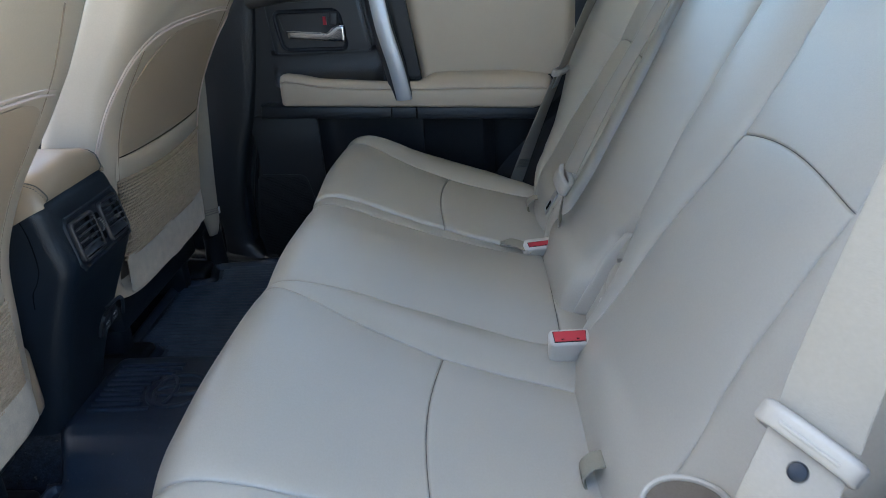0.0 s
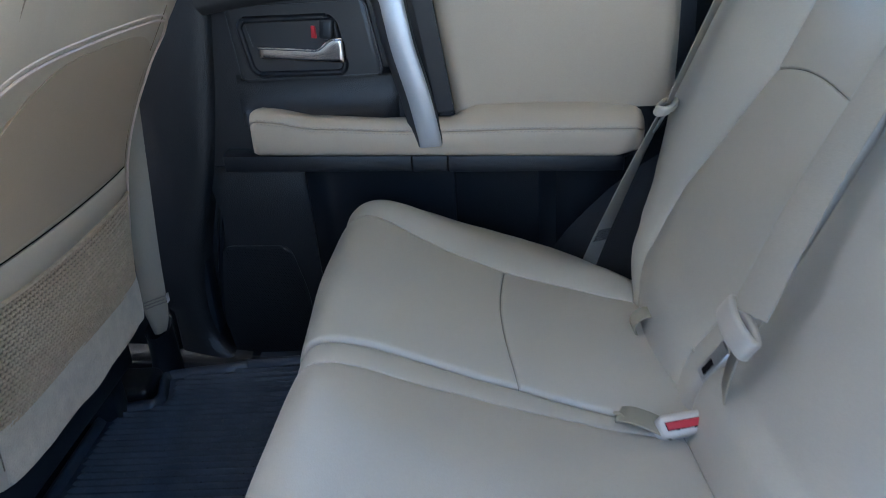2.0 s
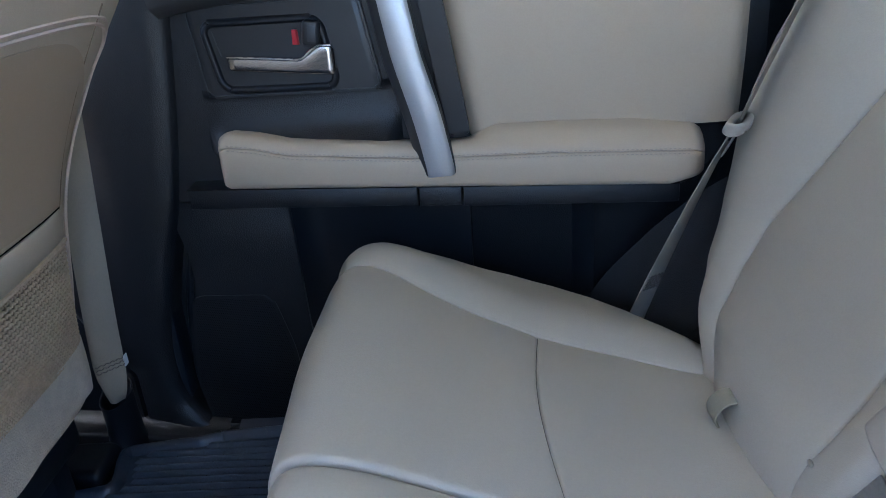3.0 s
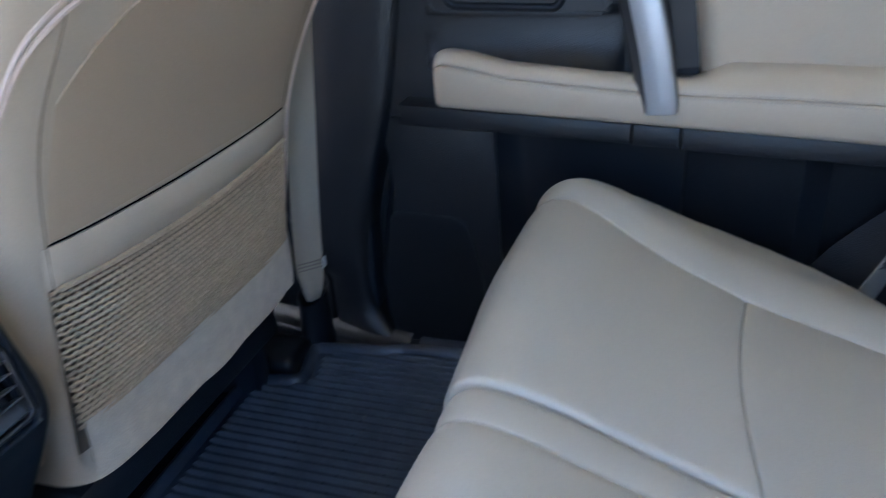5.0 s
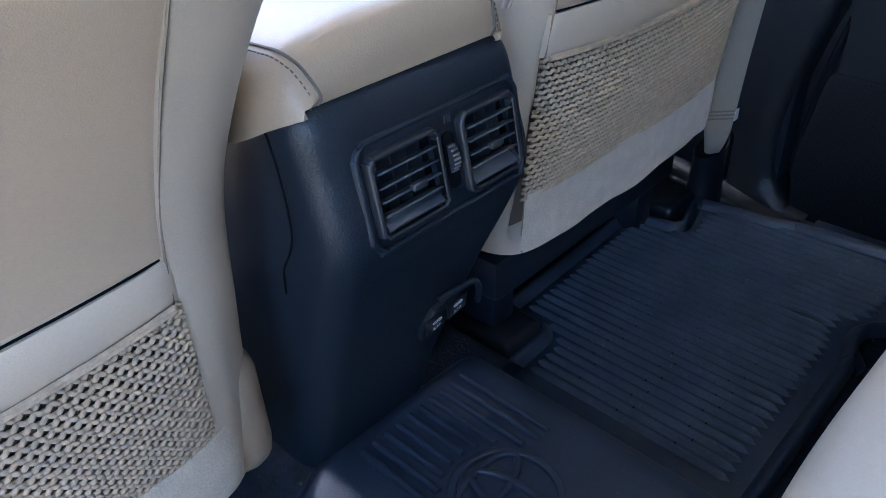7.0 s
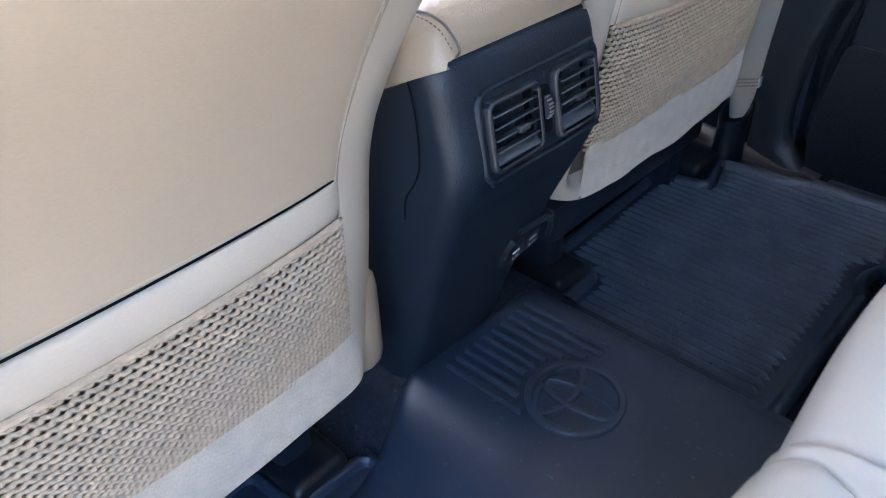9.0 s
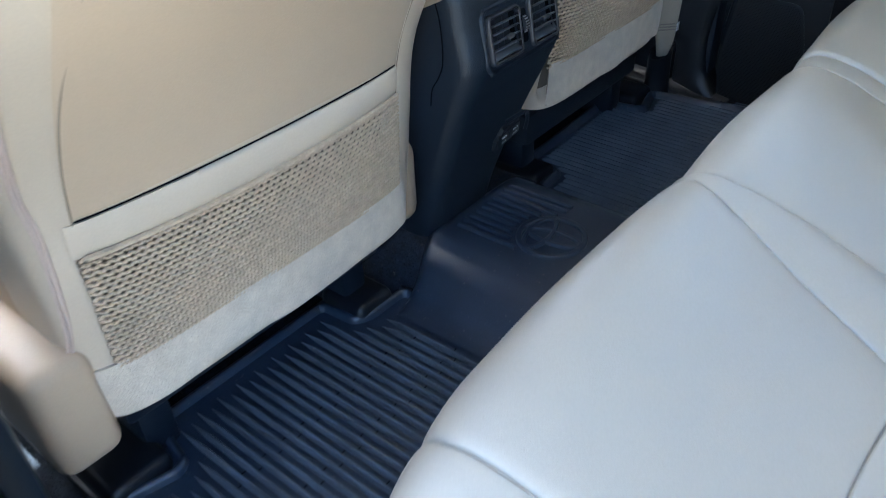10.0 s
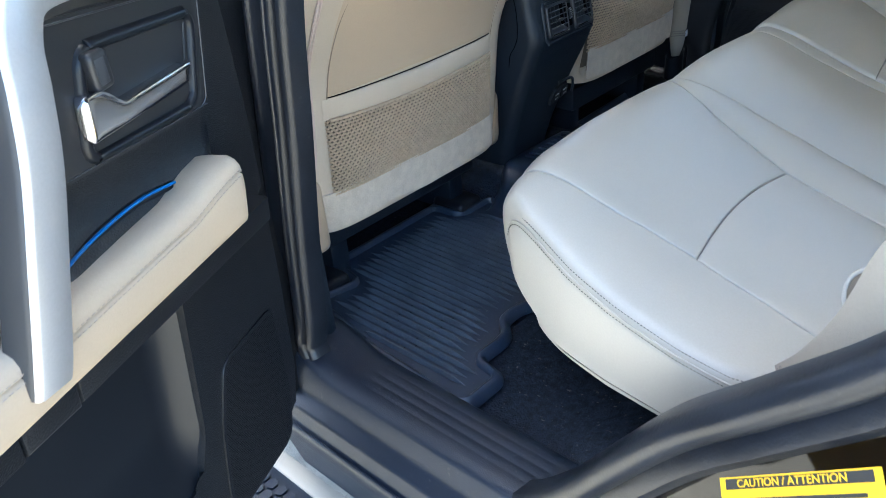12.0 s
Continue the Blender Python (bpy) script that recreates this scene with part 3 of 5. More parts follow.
for lab, a, b, seams, tees, d0, d1, bulge in (
        ("seat section with stitched seams and a squared outer bolster", near_outer, lambda x: gap_n(x) - 0.0006, [seam_no, seam_ni],
         [(lambda Y: 0.016 - 0.014 * np.sin(np.pi * np.clip((Y + 0.560) / 0.292, 0, 1)), -0.560, -0.2665)], outer_drop(0.17), inner_drop,
         lambda Y, C: 0.011 * (1 - np.exp(-np.clip(seam_no(C) - Y, 0, 0.3) / 0.020)) * smoothstep(-0.236, -0.15, C)),
        ("narrow middle seat section", lambda x: gap_n(x) + 0.0006, lambda x: gap_f(x) - 0.0006, [seam_mf],
         [(lambda Y: 0.183 + 0 * Y, -0.30, 0.30)], inner_drop, inner_drop, lambda Y, C: 0.004 + 0 * Y),
        ("seat section with stitched seams and a squared outer bolster", lambda x: gap_f(x) + 0.0006, far_outer, [seam_fo],
         [(lambda Y: 0.004 - 0.015 * np.sin(np.pi * np.clip((Y - 0.192) / 0.308, 0, 1)), 0.180, 0.500)], inner_drop, outer_drop(0.11),
         lambda Y, C: -0.006 * np.sin(np.pi * np.clip((Y - seam_fo(C)) / 0.12, 0, 1)) ** 1.2)):
    padded("seat_cushion", pad(CUSHION, CORE, 0, (165, 412), a, b, seams, tees, d0, d1, 0.0080, bulge), bench, lab)

# twin rows of stitches along the outer bolsters
for sgn, edge in ((-1, near_outer), (1, far_outer)):
    bm = bmesh.new()
    x, z = CUSHION.T
    pts = []
    for i in range(int(np.argmax(z > 0.315)), 412, 3):
        k = 0.245 if sgn < 0 else 0.186
        pts.append((x[i] + (CORE[i, 0] - x[i]) * k, edge(x[i]) * 1.0 + sgn * 0.0008, z[i] + (CORE[i, 1] - z[i]) * k))
    line = spline(pts, 150)
    cord = part("edge_piping", sweep(line, ring(0.0012, 6), up=(0, sgn, 0)), LEATHER, bench, "stitched edge piping")
    for shift in (0.0065, -0.0055):
        L = spline([(p[0], p[1] - sgn * (0.004 if shift > 0 else -0.0004), p[2] + shift) for p in pts], 231)
        for i in range(0, 230, 2):
            add(bm, sweep(L[i:i + 2], ring(0.0008, 4), up=(0, sgn, 0)))
    tagged(part("stitches", bm, SEAM, bench, "two rows of short stitches"), kind="stuff")

# backrest: leans back, in three sections
LEAN_T = math.tan(radians(27))
front = [(0.30, 0.185), (0.225, 0.19), (0.192, 0.215), (0.196, 0.245), (0.210, 0.285)] + [(0.2 + (z - 0.25) * LEAN_T + 0.012 * math.sin((z - 0.25) * 4.2), z) for z in (0.35, 0.45, 0.55, 0.65, 0.75, 0.85)]
BACK = spline(front + [(0.545, 0.92), (0.575, 0.945), (0.61, 0.94), (0.63, 0.90), (0.60, 0.80), (0.50, 0.60), (0.36, 0.30)], 460)
BCORE = np.stack([np.interp(BACK[:, 1], [0.18, 0.95], [0.30, 0.60]), np.clip(BACK[:, 1], 0.23, 0.90)], 1)


def back_drop(r, h):
    return lambda d: h * (1 - np.sqrt(np.clip(1 - ((r - np.clip(d, 0, r)) / r) ** 2, 0, 1)))


bgap_n = lin(0.2, -0.195, 0.3, -0.180, 0.42, -0.135, 0.52, -0.108, 0.6, -0.104, 0.7, -0.112, 0.95, -0.10)
bgap_f = lin(0.2, 0.185, 0.3, 0.195, 0.45, 0.220, 0.6, 0.240, 0.95, 0.26)
bs_no = lin(0.2, -0.56, 0.28, -0.572, 0.345, -0.558, 0.39, -0.542, 0.435, -0.534, 0.52, -0.535, 0.565, -0.539, 0.61, -0.541, 0.7, -0.53, 0.95, -0.50)
bs_ni = lin(0.2, -0.235, 0.28, -0.228, 0.34, -0.224, 0.40, -0.226, 0.46, -0.245, 0.52, -0.267, 0.56, -0.279, 0.64, -0.283, 0.70, -0.281, 0.95, -0.27)
bs_fo = lin(0.2, 0.40, 0.26, 0.455, 0.30, 0.505, 0.34, 0.531, 0.39, 0.538, 0.47, 0.517, 0.563, 0.493, 0.65, 0.501, 0.95, 0.49)
bs_fi = lin(0.2, 0.235, 0.3, 0.245, 0.57, 0.276, 0.95, 0.30)
wide_drop, slim_drop, tight_drop = back_drop(0.050, 0.50), back_drop(0.030, 0.26), back_drop(0.014, 0.13)
for lab, a, b, seams, tees, d0, d1, shape in (
        ("backrest section beside the open door", lin(0.2, -0.685, 0.95, -0.66), lambda z: bgap_n(z) - 0.003, [bs_no, bs_ni],
         [(lambda Y: 0.563 + 0.013 * np.sin(np.pi * np.clip((Y + 0.539) / 0.26, 0, 1)), -0.539, -0.279)], wide_drop, slim_drop,
         lambda Y, Z: 0.36 * np.clip(bs_no(Z) - Y, 0, 0.2) + 0.006 * np.exp(-((Y + 0.41) / 0.11) ** 2)),
        ("narrow middle backrest section with a folded armrest", lin(0.2, -0.094, 0.27, -0.090, 0.33, -0.082, 0.362, -0.082, 0.385, -0.108, 0.42, -0.128, 0.52, -0.102, 0.6, -0.098, 0.95, -0.09), lambda z: bgap_f(z) - 0.001, [], [],
         slim_drop, tight_drop, lambda Y, Z: 0.012 + 0 * Y),
        ("far backrest section", lambda z: bgap_f(z) + 0.001, lin(0.2, 0.44, 0.257, 0.515, 0.285, 0.565, 0.325, 0.628, 0.38, 0.672, 0.45, 0.700, 0.56, 0.722, 0.95, 0.722), [bs_fo, bs_fi],
         [(lambda Y: 0.564 + 0.012 * np.sin(np.pi * np.clip((Y - 0.276) / 0.218, 0, 1)), 0.276, 0.493)], tight_drop, back_drop(0.034, 0.34),
         lambda Y, Z: (0.07 - 0.27 * smoothstep(0.29, 0.50, Z)) * np.clip(Y - bs_fo(Z), 0, 0.2) + 0.006 * np.exp(-((Y - 0.39) / 0.11) ** 2))):
    padded("backrest", pad(BACK, BCORE, 1, (62, 318), a, b, seams, tees, d0, d1, 0.013, shape, ends=8), bench, lab)


# crumpled vinyl gusset beside the folded armrest
def gusset():
    Z, Y = np.meshgrid(np.linspace(0.212, 0.425, 110), np.linspace(-0.050, -0.205, 100), indexing="ij")
    X = 0.2 + (Z - 0.25) * LEAN_T + 0.026 + 0.05 * np.clip(-0.08 - Y, 0, 1)
    X -= 0.007 * np.exp(-(((Y + 0.128) / 0.032) ** 2 + ((Z - 0.352) / 0.028) ** 2))
    d = np.sqrt(((Y + 0.138) / 0.032) ** 2 + ((Z - 0.318) / 0.024) ** 2)
    X -= 0.006 * np.exp(-(d / 0.95) ** 2)
    X += 0.009 * np.exp(-((d - 1.05) / 0.12) ** 2) * (0.35 + 0.65 * (Z > 0.318))
    X -= 0.014 * np.exp(-((Y + 0.088) / 0.007) ** 2) * (1 - smoothstep(0.33, 0.38, Z))
    X += 0.010 * np.exp(-((Y + 0.099) / 0.005) ** 2)
    X += 0.040 * smoothstep(0.368, 0.392, Z) + 0.03 * smoothstep(0.245, 0.225, Z)
    return grid_bm(np.stack([X, Y, Z], -1))


part("armrest_gusset", gusset(), LEATHER, bench, "crumpled vinyl gusset", sharp=80)

# small round snap buttons low on the backrest
for y, z in ((-0.255, 0.284), (-0.523, 0.289), (0.524, 0.282), (0.24, 0.286)):
    bm = bmesh.new()
    bmesh.ops.create_uvsphere(bm, u_segments=16, v_segments=8, radius=0.0085)
    x = 0.2 + (z - 0.25) * LEAN_T - 0.004
    part("snap_button", bm, PLASTIC_TAN, bench, M=Matrix.Translation((x, y, z)) @ Matrix.Rotation(radians(-27), 4, "Y") @ Matrix.Diagonal((0.4, 1, 1, 1)))


# fabric loops at the foot of the backrest
def anchor_loop(y):
    t = thing("anchor_loop", "small beige fabric anchor loop between cushion and backrest", "fabric loop", (0.19, y, 0.245), group="anchor loops")
    pts = spline([(0.225, y + 0.004, 0.250), (0.203, y + 0.002, 0.268), (0.184, y, 0.272), (0.170, y - 0.002, 0.262), (0.171, y - 0.003, 0.248), (0.184, y - 0.002, 0.243), (0.215, y, 0.247)], 40)
    part("loop", sweep(pts, rrect(0.0022, 0.028, 0.001), up=(0, 1, 0)), LOOP, t)


anchor_loop(0.368)
anchor_loop(-0.475)


# buckles with red buttons
def buckle_body():
    bm = box((0.001, 0, -0.04), (0.025, 0.054, 0.090), 0.007, 4)
    for v in bm.verts:
        k = 1 - 0.16 * min(1, max(0, -v.co.z / 0.08))
        v.co.y *= k
        v.co.x *= k
    return bm


def buckle(x, y, z, turn, tip, label, half=0.0075):
    t = thing("seat_belt_buckle", label, "belt buckle", (x, y, z), group="belt buckles")
    M = Matrix.Translation((x, y, z)) @ Matrix.Rotation(radians(turn), 4, "Z") @ Matrix.Rotation(radians(tip), 4, "Y")
    part("housing", buckle_body(), BUCKLE, t, M=M)
    part("recess", slab([(-half - 0.0006, -0.0208), (half + 0.0006, -0.0222), (half + 0.0006, 0.0222), (-half - 0.0006, 0.0208)], lambda a, b, q: (a, b, q), 0.003, 0.0055, 0), DARK_HOLE, t, M=M)
    part("button", slab([(-half, -0.0200), (half, -0.0215), (half, 0.0215), (-half, 0.0200)], lambda a, b, q: (a, b, q), 0.003, 0.0070, 0.0012), RED, t, "red release button", M=M)
    bm = bmesh.new()
    for k in (-0.01, 0.01):
        add(bm, box((-0.005, k, 0.0072), (0.0016, 0.0035, 0.0008), 0.0002))
    part("button_marks", bm, DARK_HOLE, t, M=M)
    return t


buckle(0.266, -0.152, 0.290, 104, -22, "beige belt buckle with a red button tucked behind the gusset")
buckle(0.183, -0.250, 0.289, 93, -30, "beige belt buckle with a red button standing between cushion and backrest")
buckle(0.176, 0.145, 0.258, 102, -42, "beige belt buckle with a red button lying on the cushion", 0.0042)

# folded dark webbing lying before the far buckle
fold = thing("buckle_webbing", "short beige webbing fold lying on the cushion before the buckle", "webbing", (0.13, 0.16, 0.25))
part("webbing", sweep(spline([(0.112, 0.172, 0.2545), (0.122, 0.167, 0.2575), (0.137, 0.160, 0.2560), (0.150, 0.154, 0.2525), (0.166, 0.148, 0.246)], 30), rrect(0.030, 0.0025, 0.001), up=(0, 0, 1)), LOOP, fold)
part("fold_edge", sweep(spline([(0.108, 0.176, 0.2535), (0.114, 0.168, 0.2575), (0.121, 0.158, 0.2535)], 16), ring(0.0022, 6), up=(0, 0, 1)), LOOP, fold)

# ---- front seats, seen from behind ----
SEAT_Z = [0.10, 0.15, 0.21, 0.30, 0.40, 0.50, 0.60, 0.70, 0.80, 0.90, 0.97]
SEAT_X = [-0.612, -0.604, -0.600, -0.594, -0.584, -0.543, -0.478, -0.420, -0.37, -0.335, -0.32]


SEAT_LINE = spline(list(zip(SEAT_Z, SEAT_X)), 200)


def front_seat(yc, side, rise, label):
    """side: -1 driver's, +1 passenger's; the outer bolster lies towards the door."""
    up = lambda z: z + rise * (0.023 + 0.135 * (z - 0.145)) if rise else z  # noqa: E731
    lean = lambda z: -rise * 0.012 * np.clip((0.40 - z) / 0.25, 0, 1)  # noqa: E731

    def seat_x(z):
        return np.interp(z, SEAT_LINE[:, 0], SEAT_LINE[:, 1]) + lean(z) + rise * 0.022 * np.clip((z - 0.3) / 0.3, 0, 1)

    seat = thing("car_seat", label, "car seat", (-0.8, yc, 0.0), group="front seats")
    zs = np.linspace(0.14, 0.97, 90)
    a = np.linspace(0, 2 * math.pi, 96, endpoint=False)
    rows = []
    for z in zs:
        w = np.interp(z, [0.14, 0.2, 0.3, 0.42, 0.55, 0.65, 0.8, 0.9, 0.97], [0.235, 0.243, 0.248, 0.254, 0.270, 0.280, 0.268, 0.22, 0.14])
        th = np.interp(z, [0.14, 0.3, 0.8, 0.97], [0.085, 0.08, 0.06, 0.02])
        ca, sa = np.cos(a), np.sin(a)
        n = np.where(sa > 0, 6.0, 4.0)
        cy = np.sign(ca) * np.abs(ca) ** (2 / n) * w
        cy = np.where(cy * side < 0, cy * ((1.045 + 0.08 * smoothstep(0.6, -0.3, sa)) if not rise else (1 + 0.055 * smoothstep(0.5, -0.4, sa)) * (1 - 0.10 * float(smoothstep(0.34, 0.18, np.array(z))))), cy)
        cx = np.sign(sa) * np.abs(sa) ** (2 / n) * th
        xx = seat_x(z) - th + cx
        yy = yc + cy + side * 0.0 
        # grooves where the back panel meets the bolsters
        for ys in (-0.192, 0.192):
            g = 0.005 * np.exp(-((cy - ys * (w / 0.25) * (1 - 0.35 * float(smoothstep(0.42, 0.64, np.array(z))))) / 0.004) ** 2) * (sa > 0.2) * (0.37 < z)
            xx = xx - g
        # hollow behind the net
        hol = 0.018 * smoothstep(0.212, 0.196, np.abs(cy)) * (sa > 0) * smoothstep(0.15, 0.17, np.array(z)) * (1 - smoothstep(0.370, 0.380, np.array(z)))
        rows.append(np.stack([xx - hol, yy, np.full_like(xx, up(z))], 1))
    bm = grid_bm(np.array(rows), close_v=True)
    bm.verts.ensure_lookup_table()
    n = len(a)
    for k in (0, len(zs) - 1):
        bm.faces.new([bm.verts[k * n + i] for i in range(n)])
    part("seat_back", bm, TAN_LIGHT, seat, "pale beige leather seat back", sharp=75)

    def on(y, z, lift):
        w = np.interp(z, [0.14, 0.2, 0.3, 0.42, 0.55, 0.65], [0.235, 0.243, 0.248, 0.254, 0.270, 0.280])
        th = np.interp(z, [0.14, 0.3, 0.8], [0.085, 0.08, 0.06])
        q = np.clip(np.abs(y) / w, 0, 0.995)
        return (seat_x(z) - th + th * (1 - q ** 6) ** (1 / 6) + lift, yc + y, up(z))

    def sheet(f_lo, f_hi, y0, y1, lift, nu=12, nv=60, thick=0.004):
        u, v = np.linspace(0, 1, nu), np.linspace(0, 1, nv)
        P = np.zeros((nu, nv, 3))
        for j, t in enumerate(v):
            y = y0 + (y1 - y0) * t
            lo, hi = f_lo(t), f_hi(t)
            for i, s in enumerate(u):
                z = lo + (hi - lo) * s
                P[i, j] = on(y, z, lift(s, t))
        back = P.copy()
        back[..., 0] -= thick
        Q = np.concatenate([P, back[::-1]], 0)
        return grid_bm(Q, close_u=True)

    # tan panel set into the paler seat back
    crown, fall = (0.575, 0.075) if rise else (0.632, 0.022)
    part("back_panel", sheet(lambda t: 0.392, lambda t: crown - fall * abs(2 * t - 1) ** (4 if rise else 8), -0.206, 0.236 if rise else 0.212, lambda s, t: 0.0006 + 0.002 * math.sin(math.pi * t) ** 0.3, nu=30, nv=80, thick=0.004), TAN, seat,
         "tan leather back panel", sharp=70)

    # leather band along the top of the pocket
    band_hi = lambda t: 0.389 - 0.006 * math.sin(math.pi * t)  # noqa: E731
    band_lo = lambda t: 0.353 - 0.010 * math.sin(math.pi * t)  # noqa: E731
    part("pocket_band", sheet(band_lo, band_hi, -0.214, 0.214, lambda s, t: 0.0005 + (0.003 + 0.006 * math.sin(math.pi * s) ** 0.6) * math.sin(math.pi * t) ** 0.3, thick=0.008), TAN_LIGHT, seat,
         "pale leather band over the net pocket", sharp=60)
    pts = [on(-0.206 + 0.412 * t, band_hi(t) + 0.0015, 0.001) for t in np.linspace(0, 1, 40)]
    part("pocket_mouth", sweep(np.array(pts), ring(0.0010, 6), up=(1, 0, 0)), DARK_HOLE, seat, "dark gap at the mouth of the pocket")
    pts = [on(-0.206 + 0.412 * t, band_lo(t) - 0.001, 0.006) for t in np.linspace(0, 1, 160)]
    pts = [(x + 0.0004 * (i % 2), y, z + 0.0005 * (i % 2)) for i, (x, y, z) in enumerate(pts)]
    part("pocket_binding", sweep(np.array(pts), ring(0.0032, 6), up=(1, 0, 0)), NET, seat, "twisted binding cord along the net")

    # the net: wavy cords that touch in turn
    def net_point(t, q):
        lo, hi = 0.212 + 0.008 * math.sin(math.pi * t) * 0, band_lo(t)
        y = (-0.212 + 0.424 * t) * (1 - 0.0 * q)
        x, yy, z = on(y, lo + (hi - lo) * q, 0.0)
        bulge = 0.010 * math.sin(math.pi * t) ** 0.5 * math.sin(math.pi * min(1, q * 1.05)) ** 0.7
        return x + 0.002 + bulge, yy, z

    bm = bmesh.new()
    rows_n, cells = 25, 43
    for i in range(rows_n):
        line = []
        for j in range(cells * 8 + 1):
            w = 2 * math.pi * j / 8 + 0.5
            wave = min(1.0, max(-1.0, 1.5 * math.sin(w)))
            q = (i + 0.5 + (1 if i % 2 else -1) * 0.16 * wave) / rows_n
            x, y, z = net_point(j / (cells * 8), min(max(q, 0.0), 1.0))
            line.append((x + 0.0008 * math.cos(2 * w), y, z))
        add(bm, sweep(np.array(line), ring(0.0020, 6, 0.0019), up=(1, 0, 0), caps=False))
    tagged(part("pocket_net", bm, NET, seat, "woven beige elastic net", sharp=80), kind="stuff")
    # dark sheet behind the net, with the pocket's shade put into its colour
    part("pocket_shade_sheet", sheet(lambda t: 0.175, lambda t: 0.375, -0.204, 0.204, lambda s, t: -0.016, thick=0.002), SHADE_CLOTH, seat, "dark cloth sheet behind the net, coloured for its shade")

    # felt flap under the net, with a wavy lower edge
    flap_hi = lambda t: 0.219  # noqa: E731
    flap_lo = lambda t: 0.150 + 0.003 * math.sin(9 * t + side) + 0.0015 * math.sin(23 * t)  # noqa: E731
    part("felt_flap", sheet(flap_lo, flap_hi, -0.243 if side < 0 else -0.207, 0.232, lambda s, t: 0.003 + 0.006 * (1 - s) + 0.0025 * math.sin(14 * t + 2 * s), nu=14, nv=90, thick=0.004), FELT, seat,
         "pale felt flap hanging under the net", sharp=80)
    # bolster seams and piping
    o = side
    top = 0.583 + 0.055 * (1 - rise)
    for off in (0, 0.0065):
        pts = [on(-o * 0.250, 0.40, 0.002), on(-o * 0.252, 0.46, 0.002), on(-o * 0.250, top - 0.08, 0.002), on(-o * 0.235, top - (0.035 if rise else 0.010) + off, 0.002), on(-o * 0.17, top - (0.006 if rise else 0.002) + off, 0.002), on(0, top + 0.002 + off, 0.002),
               on(o * 0.17, top + off, 0.002), on(o * 0.232, top - 0.018 + off, 0.002), on(o * 0.247, top - 0.06, 0.002), on(o * 0.240, 0.45, 0.003), on(o * 0.232, 0.38, 0.003), on(o * 0.235, 0.29, 0.003), on(o * 0.241, 0.235, 0.004)]
        pts = [(x - off * 0.4, y + math.copysign(off * 0.5, y - yc), z) for x, y, z in pts]
        part("bolster_piping", tube(pts if rise else pts[3:], 0.0022, n=6, res=160), PIPING, seat, "pinkish stitched piping")
    pts = [on(-o * 0.204, 0.17, 0.001), on(-o * 0.206, 0.28, 0.001), on(-o * 0.210, 0.40, 0.001), on(-o * (0.218 if rise else 0.213), 0.48, 0.001), on(-o * (0.216 if rise else 0.213), 0.55, 0.001), on(-o * (0.208 if rise else 0.214), 0.65, 0.001)] + ([on(-o * 0.195, 0.74, 0.001)] if not rise else [])
    part("bolster_seam", tube(pts, 0.0011, n=6, res=80), TAN_SEAM, seat, "brown lengthwise seam")
    pts = [on(o * 0.206, 0.385, 0.001), on(o * 0.205, 0.45, 0.001), on(o * 0.200, 0.52, 0.001), on(o * 0.185, 0.60, 0.001)]
    part("bolster_seam", tube(pts, 0.0010, n=6, res=50), TAN_SEAM, seat, "brown lengthwise seam")
    # seat base, its outer side cover and its underside
    part("side_cover", box((-0.70 - 0.10 * rise, yc + o * 0.262, 0.182), (0.19, 0.070, 0.140), 0.018, 4), TAN, seat, "tan side cover of the seat base")
    # inner cover uses the darker lid leather, its shade put into the colour
    part("shade_toned_inner_cover", box((-0.70 - 0.10 * rise, yc - o * 0.246, 0.195 + 0.03 * rise), (0.17, 0.05, 0.13), 0.024, 4), LID, seat, "tan side cover of the seat base")
    part("seat_cushion", box((-0.93, yc, 0.25), (0.56, 0.49, 0.15), 0.05, 4), TAN, seat, "tan leather cushion")
    part("seat_frame", box((-0.90, yc, 0.115), (0.50, 0.42, 0.06), 0.01), BLACK, seat, "black seat frame")
    for y in (-0.17, 0.17):
        part("seat_rail", box((-0.92, yc + y, 0.04), (0.50, 0.045, 0.09), 0.008), BLACK, seat, "black seat rail")
    return seat


front_seat(-0.418, -1, 0, "tan leather driver seat back with a net pocket")
front_seat(0.388, 1, 1, "tan leather passenger seat back with a net pocket")

# covers on the rear ends of the seat rails
for x, y, w, l in ((-0.675, -0.245, 0.075, 0.09), (-0.690, -0.640, 0.085, 0.11), (-0.685, 0.215, 0.075, 0.11), (-0.69, 0.635, 0.085, 0.10)):
    t = thing("seat_rail_cover", "smooth black plastic cover over a seat rail end", "rail cover", (x, y, 0.0), group="rail covers")
    part("cover", box((x, y, 0.009), (l, w, 0.040), 0.014, 4), BLACK_SMOOTH, t)
    part("cover_edge", box((x, y, -0.006), (l + 0.012, w + 0.012, 0.012), 0.004, 2), BLACK_SMOOTH, t)

# ---- centre console ----
console = thing("center_console", "black centre console with rear air vents and a tan lid", "console", (-0.7, 0, 0.0))
CZ = [0.02, 0.10, 0.16, 0.24, 0.30, 0.345, 0.40, 0.44, 0.460]
CX = [-0.645, -0.628, -0.612, -0.588, -0.567, -0.553, -0.563, -0.570, -0.584]
CY0 = [-0.112, -0.112, -0.112, -0.110, -0.107, -0.106, -0.108, -0.110, -0.104]
CY1 = [0.040, 0.050, 0.064, 0.092, 0.112, 0.116, 0.112, 0.106, 0.098]
zs = np.linspace(0.02, 0.460, 120)
sp = spline(list(zip(CZ, CX, CY0, CY1)), 200)


def console_at(z):
    return [np.interp(z, sp[:, 0], sp[:, k]) for k in (1, 2, 3)]


